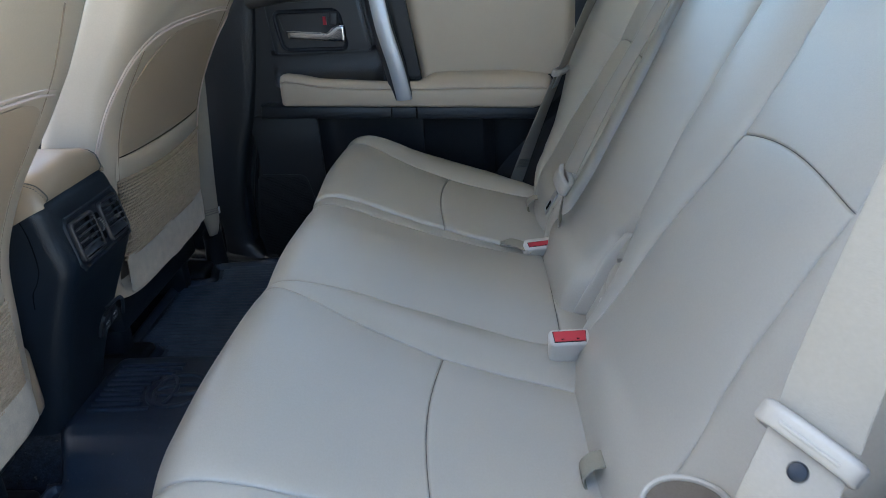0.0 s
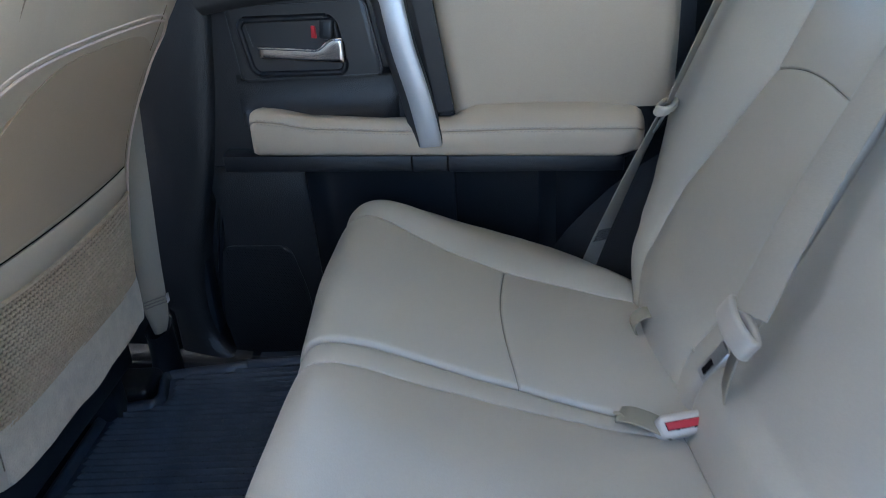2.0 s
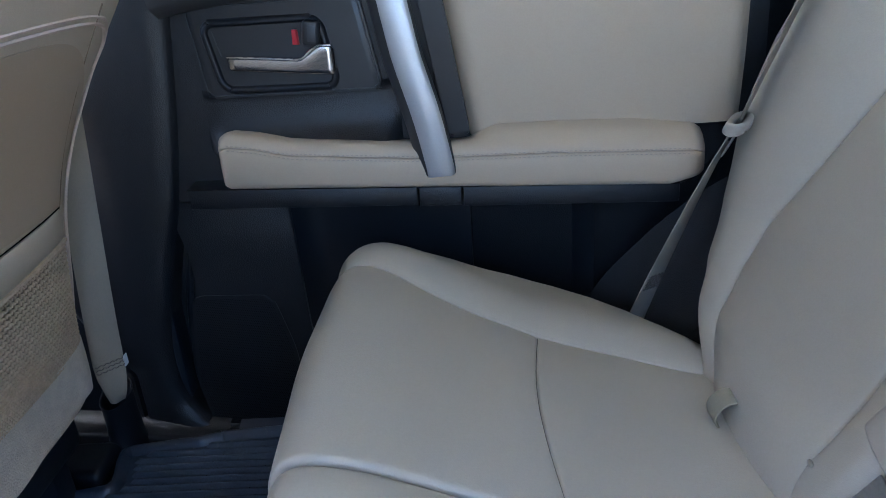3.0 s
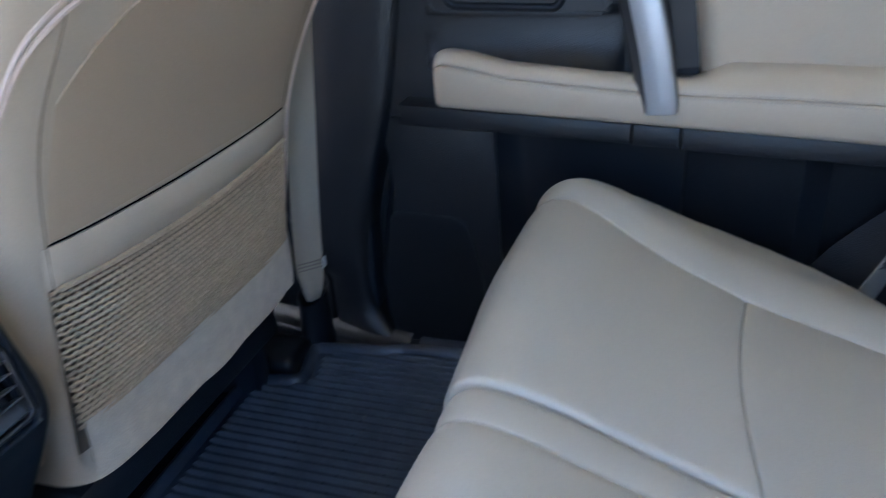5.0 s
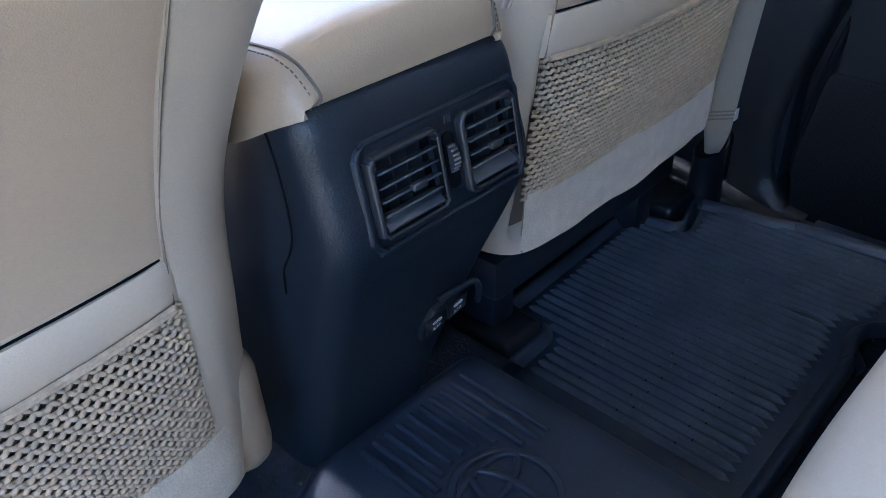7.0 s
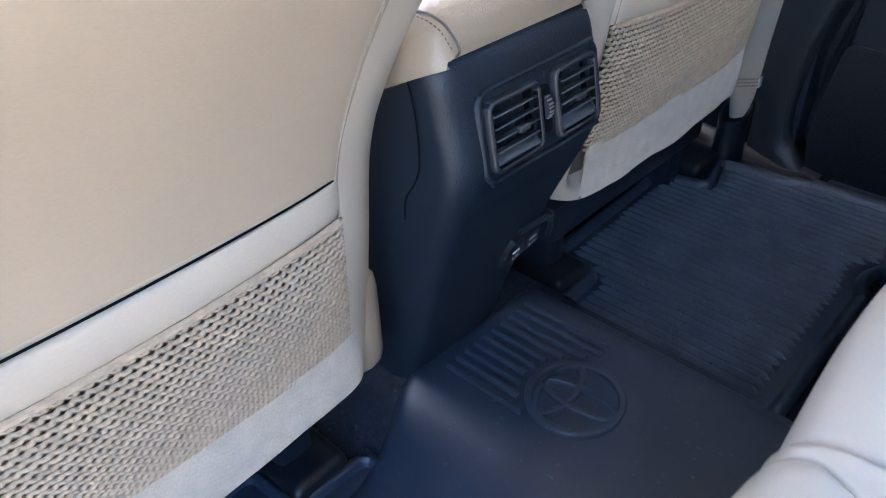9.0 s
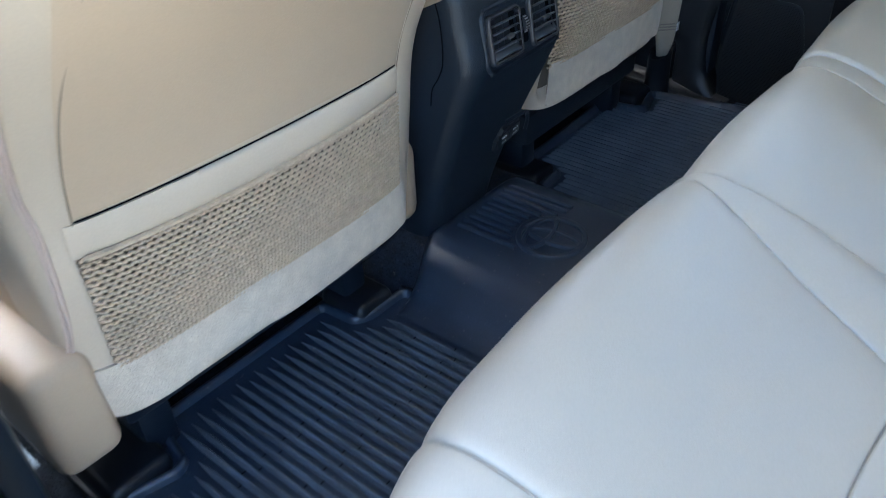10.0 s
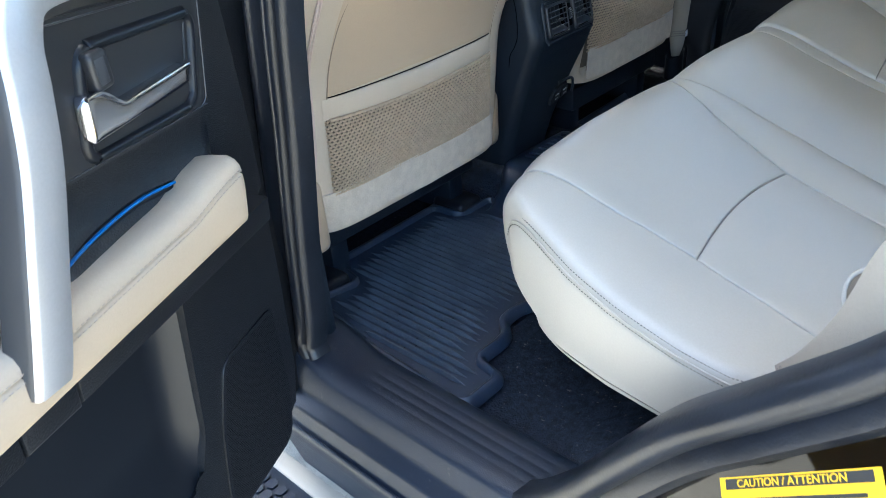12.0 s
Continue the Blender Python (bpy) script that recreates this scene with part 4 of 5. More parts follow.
rows = []
for z in zs:
    x, y0, y1 = console_at(z)
    r, r1 = 0.030, 0.017
    pts = [(-1.25, y0 - 0.012), (-0.9, y0 - 0.010), (x - 0.10, y0 - 0.002), (x - 0.06, y0)]
    pts += [(x - r + r * math.sin(b), y0 + r - r * math.cos(b)) for b in np.linspace(0.15, math.pi / 2, 8)]
    pts += [(x + 0.002 * math.sin(math.pi * k), y0 + r + (y1 - y0 - r - r1) * k) for k in np.linspace(0.03, 0.97, 34)]
    pts += [(x - r1 + r1 * math.cos(b), y1 - r1 + r1 * math.sin(b)) for b in np.linspace(0, math.pi / 2 - 0.15, 8)]
    pts += [(x - 0.06, y1), (x - 0.10, y1 + 0.002), (-0.9, y1 + 0.010), (-1.25, y1 + 0.012)]
    rows.append([(a, b, z) for a, b in pts])
bm = grid_bm(np.array(rows))
holes = [f for f in bm.faces if f.calc_center_median().x > -0.60 and 0.353 < f.calc_center_median().z < 0.404
         and (-0.060 < f.calc_center_median().y < -0.006 or 0.034 < f.calc_center_median().y < 0.082)]
bmesh.ops.delete(bm, geom=holes, context="FACES")
part("body", bm, BLACK, console, "grained black console body", sharp=75)

# lid: padded top over stitched sides
u = np.linspace(0, 1, 60)
prof = spline([(-0.125, 0.380), (-0.130, 0.425), (-0.128, 0.460), (-0.119, 0.482), (-0.098, 0.494), (-0.05, 0.501), (0.0, 0.503), (0.05, 0.501), (0.095, 0.494), (0.112, 0.482), (0.118, 0.460), (0.110, 0.424)], 60)
P = []
for s in u:
    x = -0.566 - 0.42 * s
    e = math.sqrt(1 - (1 - min(1.0, s * 14)) ** 2)
    drop = 0.026 * (1 - e)
    wide = 0.86 + 0.10 * float(smoothstep(0.0, 0.35, np.array(s)))
    P.append([(x, -0.006 + y * wide * (0.91 + 0.09 * e), max(0.456 - 0.042 * float(smoothstep(-0.06, 0.24, np.array(s))), z - drop * float(smoothstep(0.452, 0.490, np.array(z))))) for y, z in prof])
P = np.array(P)
P = np.concatenate([P[:1] * [1, 1, 0] + [[[-0.004, 0, 0.456]]], P], 0)
part("lid", grid_bm(P), LID, console, "padded tan lid", sharp=70)
for k in (int(np.argmin(abs(prof[:30, 1] - 0.488))), 30 + int(np.argmin(abs(prof[30:, 1] - 0.488)))):
    path = P[:46, k] + [0.0004, 0.0006 * np.sign(P[2, k, 1]), 0.0006]
    seam = part("lid_seam", tube(path, 0.0011, n=6, res=120), SEAM, console, "stitched seam along the lid")
    path = spline(path + [-0.002, 0.005 * np.sign(P[2, k, 1]), -0.0025], 400)
    bm = bmesh.new()
    for j in range(0, 396, 5):
        add(bm, sweep(path[j:j + 4], ring(0.0006, 5)))
    part("stitches", bm, SEAM, seam)
part("side_line", tube([(-0.612, -0.1125, 0.452), (-0.600, -0.1125, 0.41), (-0.598, -0.1115, 0.36), (-0.606, -0.1115, 0.335), (-0.618, -0.112, 0.315), (-0.622, -0.112, 0.29)], 0.0009, n=6, res=40), DARK_HOLE, console, "panel joint")


slope = math.atan2(console_at(0.405)[0] - console_at(0.345)[0], 0.06)
VM = Matrix.Translation((-0.5570, -0.0055, 0.378)) @ Matrix.Rotation(slope, 4, "Y")
# local vent frame: x out of the console, y across, z up
edge = [(0.0, a + 0.0175, b) for a, b in rrect(0.172, 0.084, 0.014, 6)]
part("vent_surround", sweep(spline(edge, 160, closed=True), [(-0.0030, -0.002), (-0.0022, 0.0016), (0.0, 0.0024), (0.0022, 0.0012), (0.0032, -0.002)], up=(1, 0, 0), closed=True), BLACK, console, "raised edge round the vents", M=VM, sharp=60)


def vent(y, w, h, knob_y):
    bm = bmesh.new()
    loops = [[bm.verts.new((t, a * k + y, b * k)) for a, b in rrect(w - 0.003, h - 0.003, 0.004)] for t, k in ((0.006, 1.0), (-0.030, 0.94))]
    n = len(loops[0])
    for i in range(n):
        bm.faces.new((loops[0][i], loops[0][(i + 1) % n], loops[1][(i + 1) % n], loops[1][i]))
    bm.faces.new(loops[1])
    v = part("air_vent", bm, DARK_HOLE, console, "dark vent opening", M=VM)
    rim = [(0.0045, a + y, b) for a, b in rrect(w + 0.001, h + 0.001, 0.007, 5)]
    part("vent_rim", sweep(spline(rim, 120, closed=True), [(-0.0024, -0.006), (-0.0020, 0.0016), (-0.0006, 0.0030), (0.0010, 0.0026), (0.0024, 0.0010), (0.0030, -0.006)], up=(1, 0, 0), closed=True), VENT, v, M=VM, sharp=60)
    tilt = Matrix.Rotation(radians(-14), 4, "Y")
    for k in range(4):
        zz = h / 2 - 0.0125 - 0.0108 * k
        part("slat", box((0.0010, y, zz), (0.013, w - 0.007, 0.0019), 0.0007, 2, tilt), SLAT, v, M=VM)
    part("lower_flap", box((0.0005, y, -h / 2 + 0.0085), (0.014, w - 0.007, 0.0032), 0.001, 2, Matrix.Rotation(radians(38), 4, "Y")), SLAT, v, "slanted lower flap", M=VM)
    for k in range(4):
        yy = y - w / 2 + w * (k + 0.75) / 4.5
        part("vane", box((-0.013, yy, 0.003), (0.013, 0.0018, h - 0.014), 0.0003, 1, Matrix.Rotation(radians(24), 4, "Z")), VENT, v, M=VM)
    part("knob", box((0.0085, y + knob_y, -0.0015), (0.007, 0.015, 0.0062), 0.0022, 3), HANDLE_GREY, v, "small grey adjuster tab", M=VM)


vent(-0.0275, 0.066, 0.060, 0.004)
vent(0.0635, 0.060, 0.062, 0.0)
part("wheel_slot", slab(rrect(0.013, 0.046, 0.005), lambda a, b, t: (t, a + 0.0195, b), 0.0, 0.0022, 0.0005), DARK_HOLE, console, M=VM)
bm = bmesh.new()
bmesh.ops.create_cone(bm, cap_ends=True, segments=40, radius1=0.014, radius2=0.014, depth=0.007)
bm.transform(Matrix.Rotation(radians(90), 4, "X"))
whl = part("thumbwheel", bm, GREY_TRIM, console, "ribbed thumbwheel", M=VM @ Matrix.Translation((-0.006, 0.0195, 0.002)))
bm = bmesh.new()
for k in range(24):
    b = 2 * math.pi * k / 24
    add(bm, box((0.0142 * math.cos(b), 0, 0.0142 * math.sin(b)), (0.0016, 0.007, 0.0016), 0.0003, 1))
part("wheel_ribs", bm, STEEL, whl, M=VM @ Matrix.Translation((-0.006, 0.0195, 0.002)))
bm = bmesh.new()
for k in range(3):
    add(bm, box((0.0042, 0.0165 + 0.003 * k, 0.034), (0.0006, 0.001, 0.006), 0))
part("vent_marks", bm, GREY_TRIM, console, M=VM)

# charging sockets low on the console
UM = Matrix.Translation((-0.5965, 0.038, 0.192)) @ Matrix.Scale(0.85, 4) @ Matrix.Rotation(radians(16), 4, "Y") @ Matrix.Rotation(radians(12), 4, "X")
usb = part("socket_panel", slab([(-0.038, -0.020), (0.034, -0.020), (0.036, 0.004), (0.028, 0.022), (-0.018, 0.022), (-0.036, 0.000)], lambda a, b, t: (t, a, b), -0.008, 0.0025, 0.0025),
           BLACK_SMOOTH, console, "socket panel", M=UM)
for y in (-0.017, 0.016):
    part("socket_flap", box((0.003, y, 0.0), (0.004, 0.029, 0.030), 0.0015), BLACK_SMOOTH, usb, M=UM)
    lettering("socket_print", "2.1A", 0.0070, WHITE_INK, UM @ Matrix.Translation((0.0054, y, -0.006)) @ Matrix(((0, 0, 1, 0), (1, 0, 0, 0), (0, 1, 0, 0), (0, 0, 0, 1))), usb)
    ic = bmesh.new()
    for a0 in (-0.0035, 0.0035):
        loop = [(0.0054, y + a0 + 0.0034 * math.cos(b), 0.006 + 0.0021 * math.sin(b)) for b in np.linspace(0, 2 * math.pi, 16, endpoint=False)]
        add(ic, sweep(np.array(loop), ring(0.0005, 4), up=(1, 0, 0), closed=True))
    part("socket_icon", ic, WHITE_INK, usb, M=UM)
part("socket_hood", tube([(-0.590, 0.078, 0.185), (-0.584, 0.074, 0.205), (-0.580, 0.064, 0.222), (-0.580, 0.045, 0.226), (-0.586, 0.02, 0.222)], 0.0032, n=8, res=30), BLACK, console, "hood over the sockets")

# ---- moulded rubber floor mat: two trays joined over the tunnel ----
mat = thing("floor_mat", "black moulded rubber floor mat with ribs, spanning both footwells", "floor mat", (-0.45, 0, 0.0))
NEAR = [(-0.705, -0.29), (-0.708, -0.575), (-0.628, -0.592), (-0.622, -0.605), (-0.640, -0.672), (-0.632, -0.684), (-0.515, -0.702), (-0.49, -0.712), (-0.26, -0.728), (-0.243, -0.716),
        (-0.242, -0.655), (-0.25, -0.645), (-0.288, -0.638), (-0.298, -0.625), (-0.296, -0.575), (-0.300, -0.555), (-0.328, -0.530), (-0.33, -0.49), (-0.318, -0.46), (-0.318, -0.19), (-0.628, -0.19), (-0.630, -0.262), (-0.642, -0.285)]
FAR = [(x, -y * 0.985) for x, y in NEAR[1:19]] + [(-0.318, 0.145), (-0.625, 0.145), (-0.627, 0.245), (-0.640, 0.258), (-0.700, 0.258)]


def rounded(poly, r=0.009, n=4):
    out = []
    m = len(poly)
    for i in range(m):
        p, a, b = (Vector(poly[i]), Vector(poly[i - 1]), Vector(poly[(i + 1) % m]))
        da, db = (a - p), (b - p)
        q = min(r, 0.45 * da.length, 0.45 * db.length)
        s, e = p + da.normalized() * q, p + db.normalized() * q
        for k in range(n + 1):
            t = k / n
            out.append(tuple((1 - t) ** 2 * s + 2 * t * (1 - t) * p + t * t * e))
    return out


def inside(poly, x, y):
    c = False
    j = len(poly) - 1
    for i in range(len(poly)):
        (xi, yi), (xj, yj) = poly[i], poly[j]
        if (yi > y) != (yj > y) and x < (xj - xi) * (y - yi) / (yj - yi) + xi:
            c = not c
        j = i
    return c


for nm, poly, ya, yb in (("near", NEAR, -0.69, -0.235), ("far", FAR, 0.19, 0.685)):
    out = rounded(poly, 0.012)
    tray = part("tray", slab(out, lambda a, b, t: (a, b, t), -0.010, 0.004, 0.002), RUBBER, mat, "rubber tray for one footwell")
    lip = [(a, b, 0.006) for a, b in rounded(poly, 0.014, 5)]
    lip = spline(lip, 420, closed=True)
    lsec = [(-0.006, -0.008), (-0.005, 0.006), (-0.001, 0.010), (0.003, 0.010), (0.007, 0.005), (0.014, -0.003), (0.014, -0.008)]
    part("raised_lip", sweep(lip, lsec, closed=True), RUBBER, tray, "raised lip round the tray", sharp=60)
    k = 0
    y = ya
    while y < yb:
        xs = [x for x in np.arange(-0.70, -0.24, 0.004) if inside(poly, x - 0.024, y) and inside(poly, x + 0.03, y) and inside(poly, x, y - 0.018) and inside(poly, x, y + 0.018)]
        if xs and xs[-1] - xs[0] > 0.05:
            st = 0.010 if nm == "near" else 0.0
            a, b = xs[0] - 0.006 + st * (k % 2), xs[-1] + 0.004 - st * (k % 2)
            n = 34
            line = np.array([(a + (b - a) * t, y, 0.0035) for t in np.linspace(0, 1, n)])
            tap = np.minimum(1, np.minimum(np.linspace(0, 1, n), np.linspace(1, 0, n)) * (9 if nm == "near" else 60))
            sec = np.array([(-0.0042, -0.001), (-0.0026, 0.0045), (-0.0012, 0.0074), (0.0012, 0.0074), (0.0026, 0.0045), (0.0042, -0.001)])
            P = np.zeros((n, 6, 3))
            for i in range(n):
                P[i] = np.stack([np.full(6, line[i, 0]), y + sec[:, 0] * (0.12 + 0.88 * tap[i]), 0.0045 + sec[:, 1] * tap[i]], 1)
            # ribs carry part of their sheen as a paler colour
            part("rib", grid_bm(P), RUBBER_WORN_SHEEN if nm == "near" else RUBBER_RAISED_SHEEN, tray, sharp=60)
            for q in (0.30, 0.46, 0.62):
                xc = -0.70 + 0.46 * q + 0.012 * (k % 2)
                if a + 0.05 < xc < b - 0.05:
                    part("nick", box((xc, y + 0.0079, 0.0040), (0.0014, 0.008, 0.0012), 0.0003, 1), DARK_HOLE, tray)
        y += 0.0157
        k += 1

# tunnel section
ty = np.array([-0.235, -0.215, -0.200, -0.185, -0.16, -0.13, -0.105, -0.08, -0.02, 0.05, 0.098, 0.114, 0.124, 0.130, 0.137, 0.155])
tz = np.array([0.004, 0.006, 0.012, 0.026, 0.047, 0.060, 0.065, 0.067, 0.068, 0.068, 0.067, 0.061, 0.044, 0.018, 0.006, 0.004])


def tunnel_z(y):
    return np.interp(y, ty, tz)


yy = np.concatenate([np.linspace(-0.235, -0.10, 30), np.linspace(-0.095, 0.10, 20), np.linspace(0.102, 0.155, 24)])
P = []
for s in np.linspace(0, 1, 40):
    row = []
    for y in yy:
        xf = -0.642 + 0.035 * float(smoothstep(-0.09, -0.19, np.array(y))) + 0.004 * math.sin(8 * y)
        x = xf + (-0.20 - xf) * s
        z = float(tunnel_z(y))
        row.append((x, y, 0.0045 + z - (0.010 * (1 - min(1, s * 26)) ** 2)))
    P.append(row)
P = np.array(P)
P = np.concatenate([P[:1] * [1, 1, 0] + [[[0.002, 0, -0.01]]], P], 0)
tun = part("tunnel_section", grid_bm(P), RUBBER, mat, "smooth rubber hump over the tunnel", sharp=60)
EM = Vector((-0.475, -0.016, 0.0725))
for k in range(10):
    y = -0.070 + 0.0158 * k
    x0, x1 = -0.612, -0.492
    if (y - EM.y) ** 2 < 0.060 ** 2:
        x1 = min(x1, EM.x - math.sqrt(0.062 ** 2 - (y - EM.y) ** 2))
    part("tunnel_rib", sweep(np.array([(x0 + (x1 - x0) * t, y, 0.0725) for t in np.linspace(0, 1, 10)]), rrect(0.0070, 0.009, 0.003)), RUBBER, tun)
# raised round emblem
tilt = Matrix.Translation(EM) @ Matrix.Rotation(radians(4), 4, "Z")
for rx, ry, cx, w in ((0.055, 0.048, 0.0, 0.0042), (0.047, 0.015, 0.004, 0.0034), (0.019, 0.040, -0.020, 0.0034)):
    loop = [(cx + rx * math.cos(b) * 0.92, ry * math.sin(b) * 1.05, 0.0005) for b in np.linspace(0, 2 * math.pi, 60, endpoint=False)]
    part("emblem_ring", sweep(np.array(loop), rrect(2 * w, 0.009, 0.002), closed=True), RUBBER, tun, "moulded ring of the emblem", M=tilt)

# carpeted hump under the console
P = []
for x in np.linspace(-1.25, -0.60, 14):
    P.append([(x, y, -0.012 + 0.066 * float(smoothstep(0.21, 0.13, np.array(abs(y - 0.0))))) for y in np.linspace(-0.22, 0.22, 30)])
tagged(part("tunnel_carpet", grid_bm(np.array(P)), CARPET), "black carpet over the floor tunnel", "carpet", kind="structure")
P = []
for x in np.linspace(-0.34, 0.22, 20):
    P.append([(x, y, -0.011 + 0.05 * float(smoothstep(-0.16, 0.05, np.array(x)))) for y in np.linspace(-0.73, 0.73, 12)])
tagged(part("heel_carpet", grid_bm(np.array(P)), CARPET), "black carpet sloping up under the bench", "carpet", kind="structure")

# ---- rear doors, built as the far one stands and mirrored for the open one ----
def rear_door(name, label, loc, M=None):
    d = tagged(thing(name, label, "car door", loc), kind="structure")
    xz = lambda a, b, t: (a, t, b)  # noqa: E731

    def put(nm, bm, mat, parent=d, lab="", sharp=45):
        return part(nm, bm, mat, parent, lab, M=M, sharp=sharp)

    outline = [(-0.545, -0.02), (-0.557, 0.10), (-0.545, 0.25), (-0.516, 0.50), (-0.490, 0.634), (-0.46, 0.76), (0.34, 0.76), (0.345, 0.52), (0.30, 0.42), (0.20, 0.335), (0.10, 0.225), (0.02, 0.10), (-0.06, 0.0), (-0.12, -0.04)]
    put("door_core", slab(rounded(outline, 0.03, 5), xz, 0.86, 0.798, 0.010, 3), DOOR_BLACK, lab="black door core")
    front = [(-0.478, 0.050), (-0.500, 0.085), (-0.506, 0.13), (-0.504, 0.20), (-0.502, 0.298), (-0.520, 0.388)] if M is None else [(-0.543, 0.022), (-0.555, 0.10), (-0.543, 0.25), (-0.528, 0.388)]
    put("lower_lining", slab(rounded(front + [(-0.338, 0.386), (-0.335, 0.27), (-0.332, 0.16), (-0.310, 0.100), (0.030, 0.100), (-0.010, 0.040), (-0.05, 0.022), (-0.39, 0.022), (-0.447, 0.031)], 0.016, 5), xz, 0.80, 0.757, 0.010, 4), DOOR_BLACK, lab="grained black lower lining")
    put("upper_lining", slab(rounded([(-0.5278, 0.391), (-0.514, 0.50), (-0.488, 0.634), (-0.46, 0.758), (0.338, 0.758), (0.343, 0.52), (0.298, 0.42), (0.235, 0.362)], 0.012, 4), xz, 0.80, 0.757, 0.008, 3), DOOR_BLACK, lab="grained black upper lining")
    put("outer_skin", slab(rounded([(x * 1.03, z) for x, z in outline], 0.03, 5), xz, 0.862, 0.885, 0.008, 3), PAINT, lab="glossy black outer skin")

    # upper leather panel
    xs, zs = np.linspace(0, 1, 40), np.linspace(0, 1, 24)
    P = np.zeros((40, 24, 3))
    for i, s in enumerate(xs):
        for j, t in enumerate(zs):
            z = 0.462 + 0.285 * t
            x0 = -0.062 - 0.045 * t
            x = x0 + (0.315 - x0) * s
            e = min(s, 1 - s, 0.06) / 0.06
            y = 0.758 - 0.024 * math.sin(math.pi / 2 * e) - 0.006 * math.sin(math.pi * t) + 0.004 * s
            P[i, j] = (x, y, z)
    put("upper_panel", grid_bm(P), DOORSKIN, lab="beige leather upper door panel", sharp=70)

    # armrest with a padded shelf
    xs = np.linspace(-0.415, 0.262, 90)
    rows = []
    for x in xs:
        zb = np.interp(x, [-0.415, 0.21, 0.262], [0.4205, 0.3865, 0.400])
        zt = np.interp(x, [-0.415, -0.395, -0.36, -0.31, -0.14, -0.08, 0.05, 0.24, 0.262], [0.484, 0.492, 0.487, 0.475, 0.460, 0.458, 0.455, 0.446, 0.440])
        shelf = 0.022 * float(smoothstep(-0.075, -0.02, np.array(x)) * (1 - 0.35 * smoothstep(0.15, 0.26, np.array(x))))
        e0 = math.sqrt(max(0.0, 1 - (1 - min(1, (x + 0.415) / 0.016)) ** 2))
        e1 = math.sqrt(max(0.0, 1 - (1 - min(1, (0.262 - x) / 0.022)) ** 2))
        e = min(e0, e1)
        mid = 0.5 * (zb + zt)
        sec = [(0.757, zb), (0.708, zb), (0.702, zb + 0.003), (0.700, zb + 0.009), (0.699, mid), (0.6995, zt - 0.020), (0.7005, zt - 0.0135), (0.7035, zt - 0.012), (0.7005, zt - 0.0105),
               (0.702, zt - 0.004), (0.707, zt + 0.002), (0.716, zt + 0.006 + 0.3 * shelf), (0.735, zt + 0.004 + shelf), (0.757, zt + shelf)]
        rows.append([(x, 0.757 - (0.757 - y) * (0.35 + 0.65 * e), mid + (z - mid) * (0.55 + 0.45 * e)) for y, z in sec])
    arm = put("armrest", grid_bm(np.array(rows)), DOORSKIN, lab="padded beige armrest", sharp=70)
    for dz in (0.0155, 0.0085):
        bm = bmesh.new()
        L = spline([(x, 0.6995, float(np.interp(x, [-0.415, -0.395, -0.36, -0.31, -0.14, -0.08, 0.05, 0.24], [0.484, 0.492, 0.487, 0.475, 0.460, 0.458, 0.455, 0.446])) - dz) for x in np.linspace(-0.394, 0.235, 30)], 201)
        for i in range(0, 200, 2):
            add(bm, sweep(L[i:i + 2], ring(0.0006, 4), up=(0, 1, 0)))
        tagged(put("stitches", bm, LIDSEAM, arm, "row of stitches"), kind="stuff")

    # dark trim strip under the armrest, in three lengths
    def zt_(x):
        return np.interp(x, [-0.47, 0.26], [0.4215, 0.3845])

    for a, b in ((-0.466, -0.1405), (-0.139, -0.0785), (-0.077, 0.225)):
        poly = [(a, zt_(a) - 0.031), (b, zt_(b) - 0.031 + 0.002), (b, zt_(b) - 0.001), (a, zt_(a) - 0.001)]
        put("trim_strip", slab(poly, xz, 0.757, 0.712, 0.004, 2), DOOR_BLACK, lab="black trim strip")

    # handle plate, bezel and lever
    put("handle_plate", slab(rounded([(-0.432, 0.665), (-0.420, 0.540), (-0.176, 0.537), (-0.198, 0.665)], 0.012), xz, 0.757, 0.742, 0.004, 2), PLATE, lab="smooth grey-black handle plate")
    line = spline([(a, 0.7418, b) for a, b in rounded([(-0.4285, 0.661), (-0.417, 0.5435), (-0.180, 0.5405), (-0.201, 0.661)], 0.014, 6)], 140, closed=True)
    put("plate_edge", sweep(line, ring(0.0009, 6), up=(0, -1, 0), closed=True), GREY_TRIM, lab="thin grey line round the handle plate")
    hole = rounded([(-0.410, 0.639), (-0.394, 0.551), (-0.238, 0.547), (-0.254, 0.637)], 0.018, 6)
    loop = spline([(a, 0.741, b) for a, b in hole], 120, closed=True)
    put("bezel", sweep(loop, [(-0.005, -0.004), (-0.004, 0.003), (-0.001, 0.005), (0.003, 0.004), (0.006, 0.000), (0.007, -0.004)], up=(0, -1, 0), closed=True), BLACK_SMOOTH, lab="raised rim round the handle", sharp=60)
    P = []
    c = np.array([-0.322, 0.594])
    for q in np.linspace(0, 1, 10):
        s = 1 - 0.45 * q ** 1.5
        dep = 0.741 + 0.014 * math.sin(math.pi / 2 * q)
        P.append([(c[0] + (a - c[0]) * s, dep, c[1] + (b - c[1]) * s) for a, b in hole])
    bm = grid_bm(np.array(P), close_v=True)
    bm.verts.ensure_lookup_table()
    n = len(hole)
    bm.faces.new([bm.verts[9 * n + i] for i in range(n)])
    put("handle_bowl", bm, PLATE, lab="hollow behind the handle", sharp=60)
    # chrome paddle, wider towards its pivot
    P = []
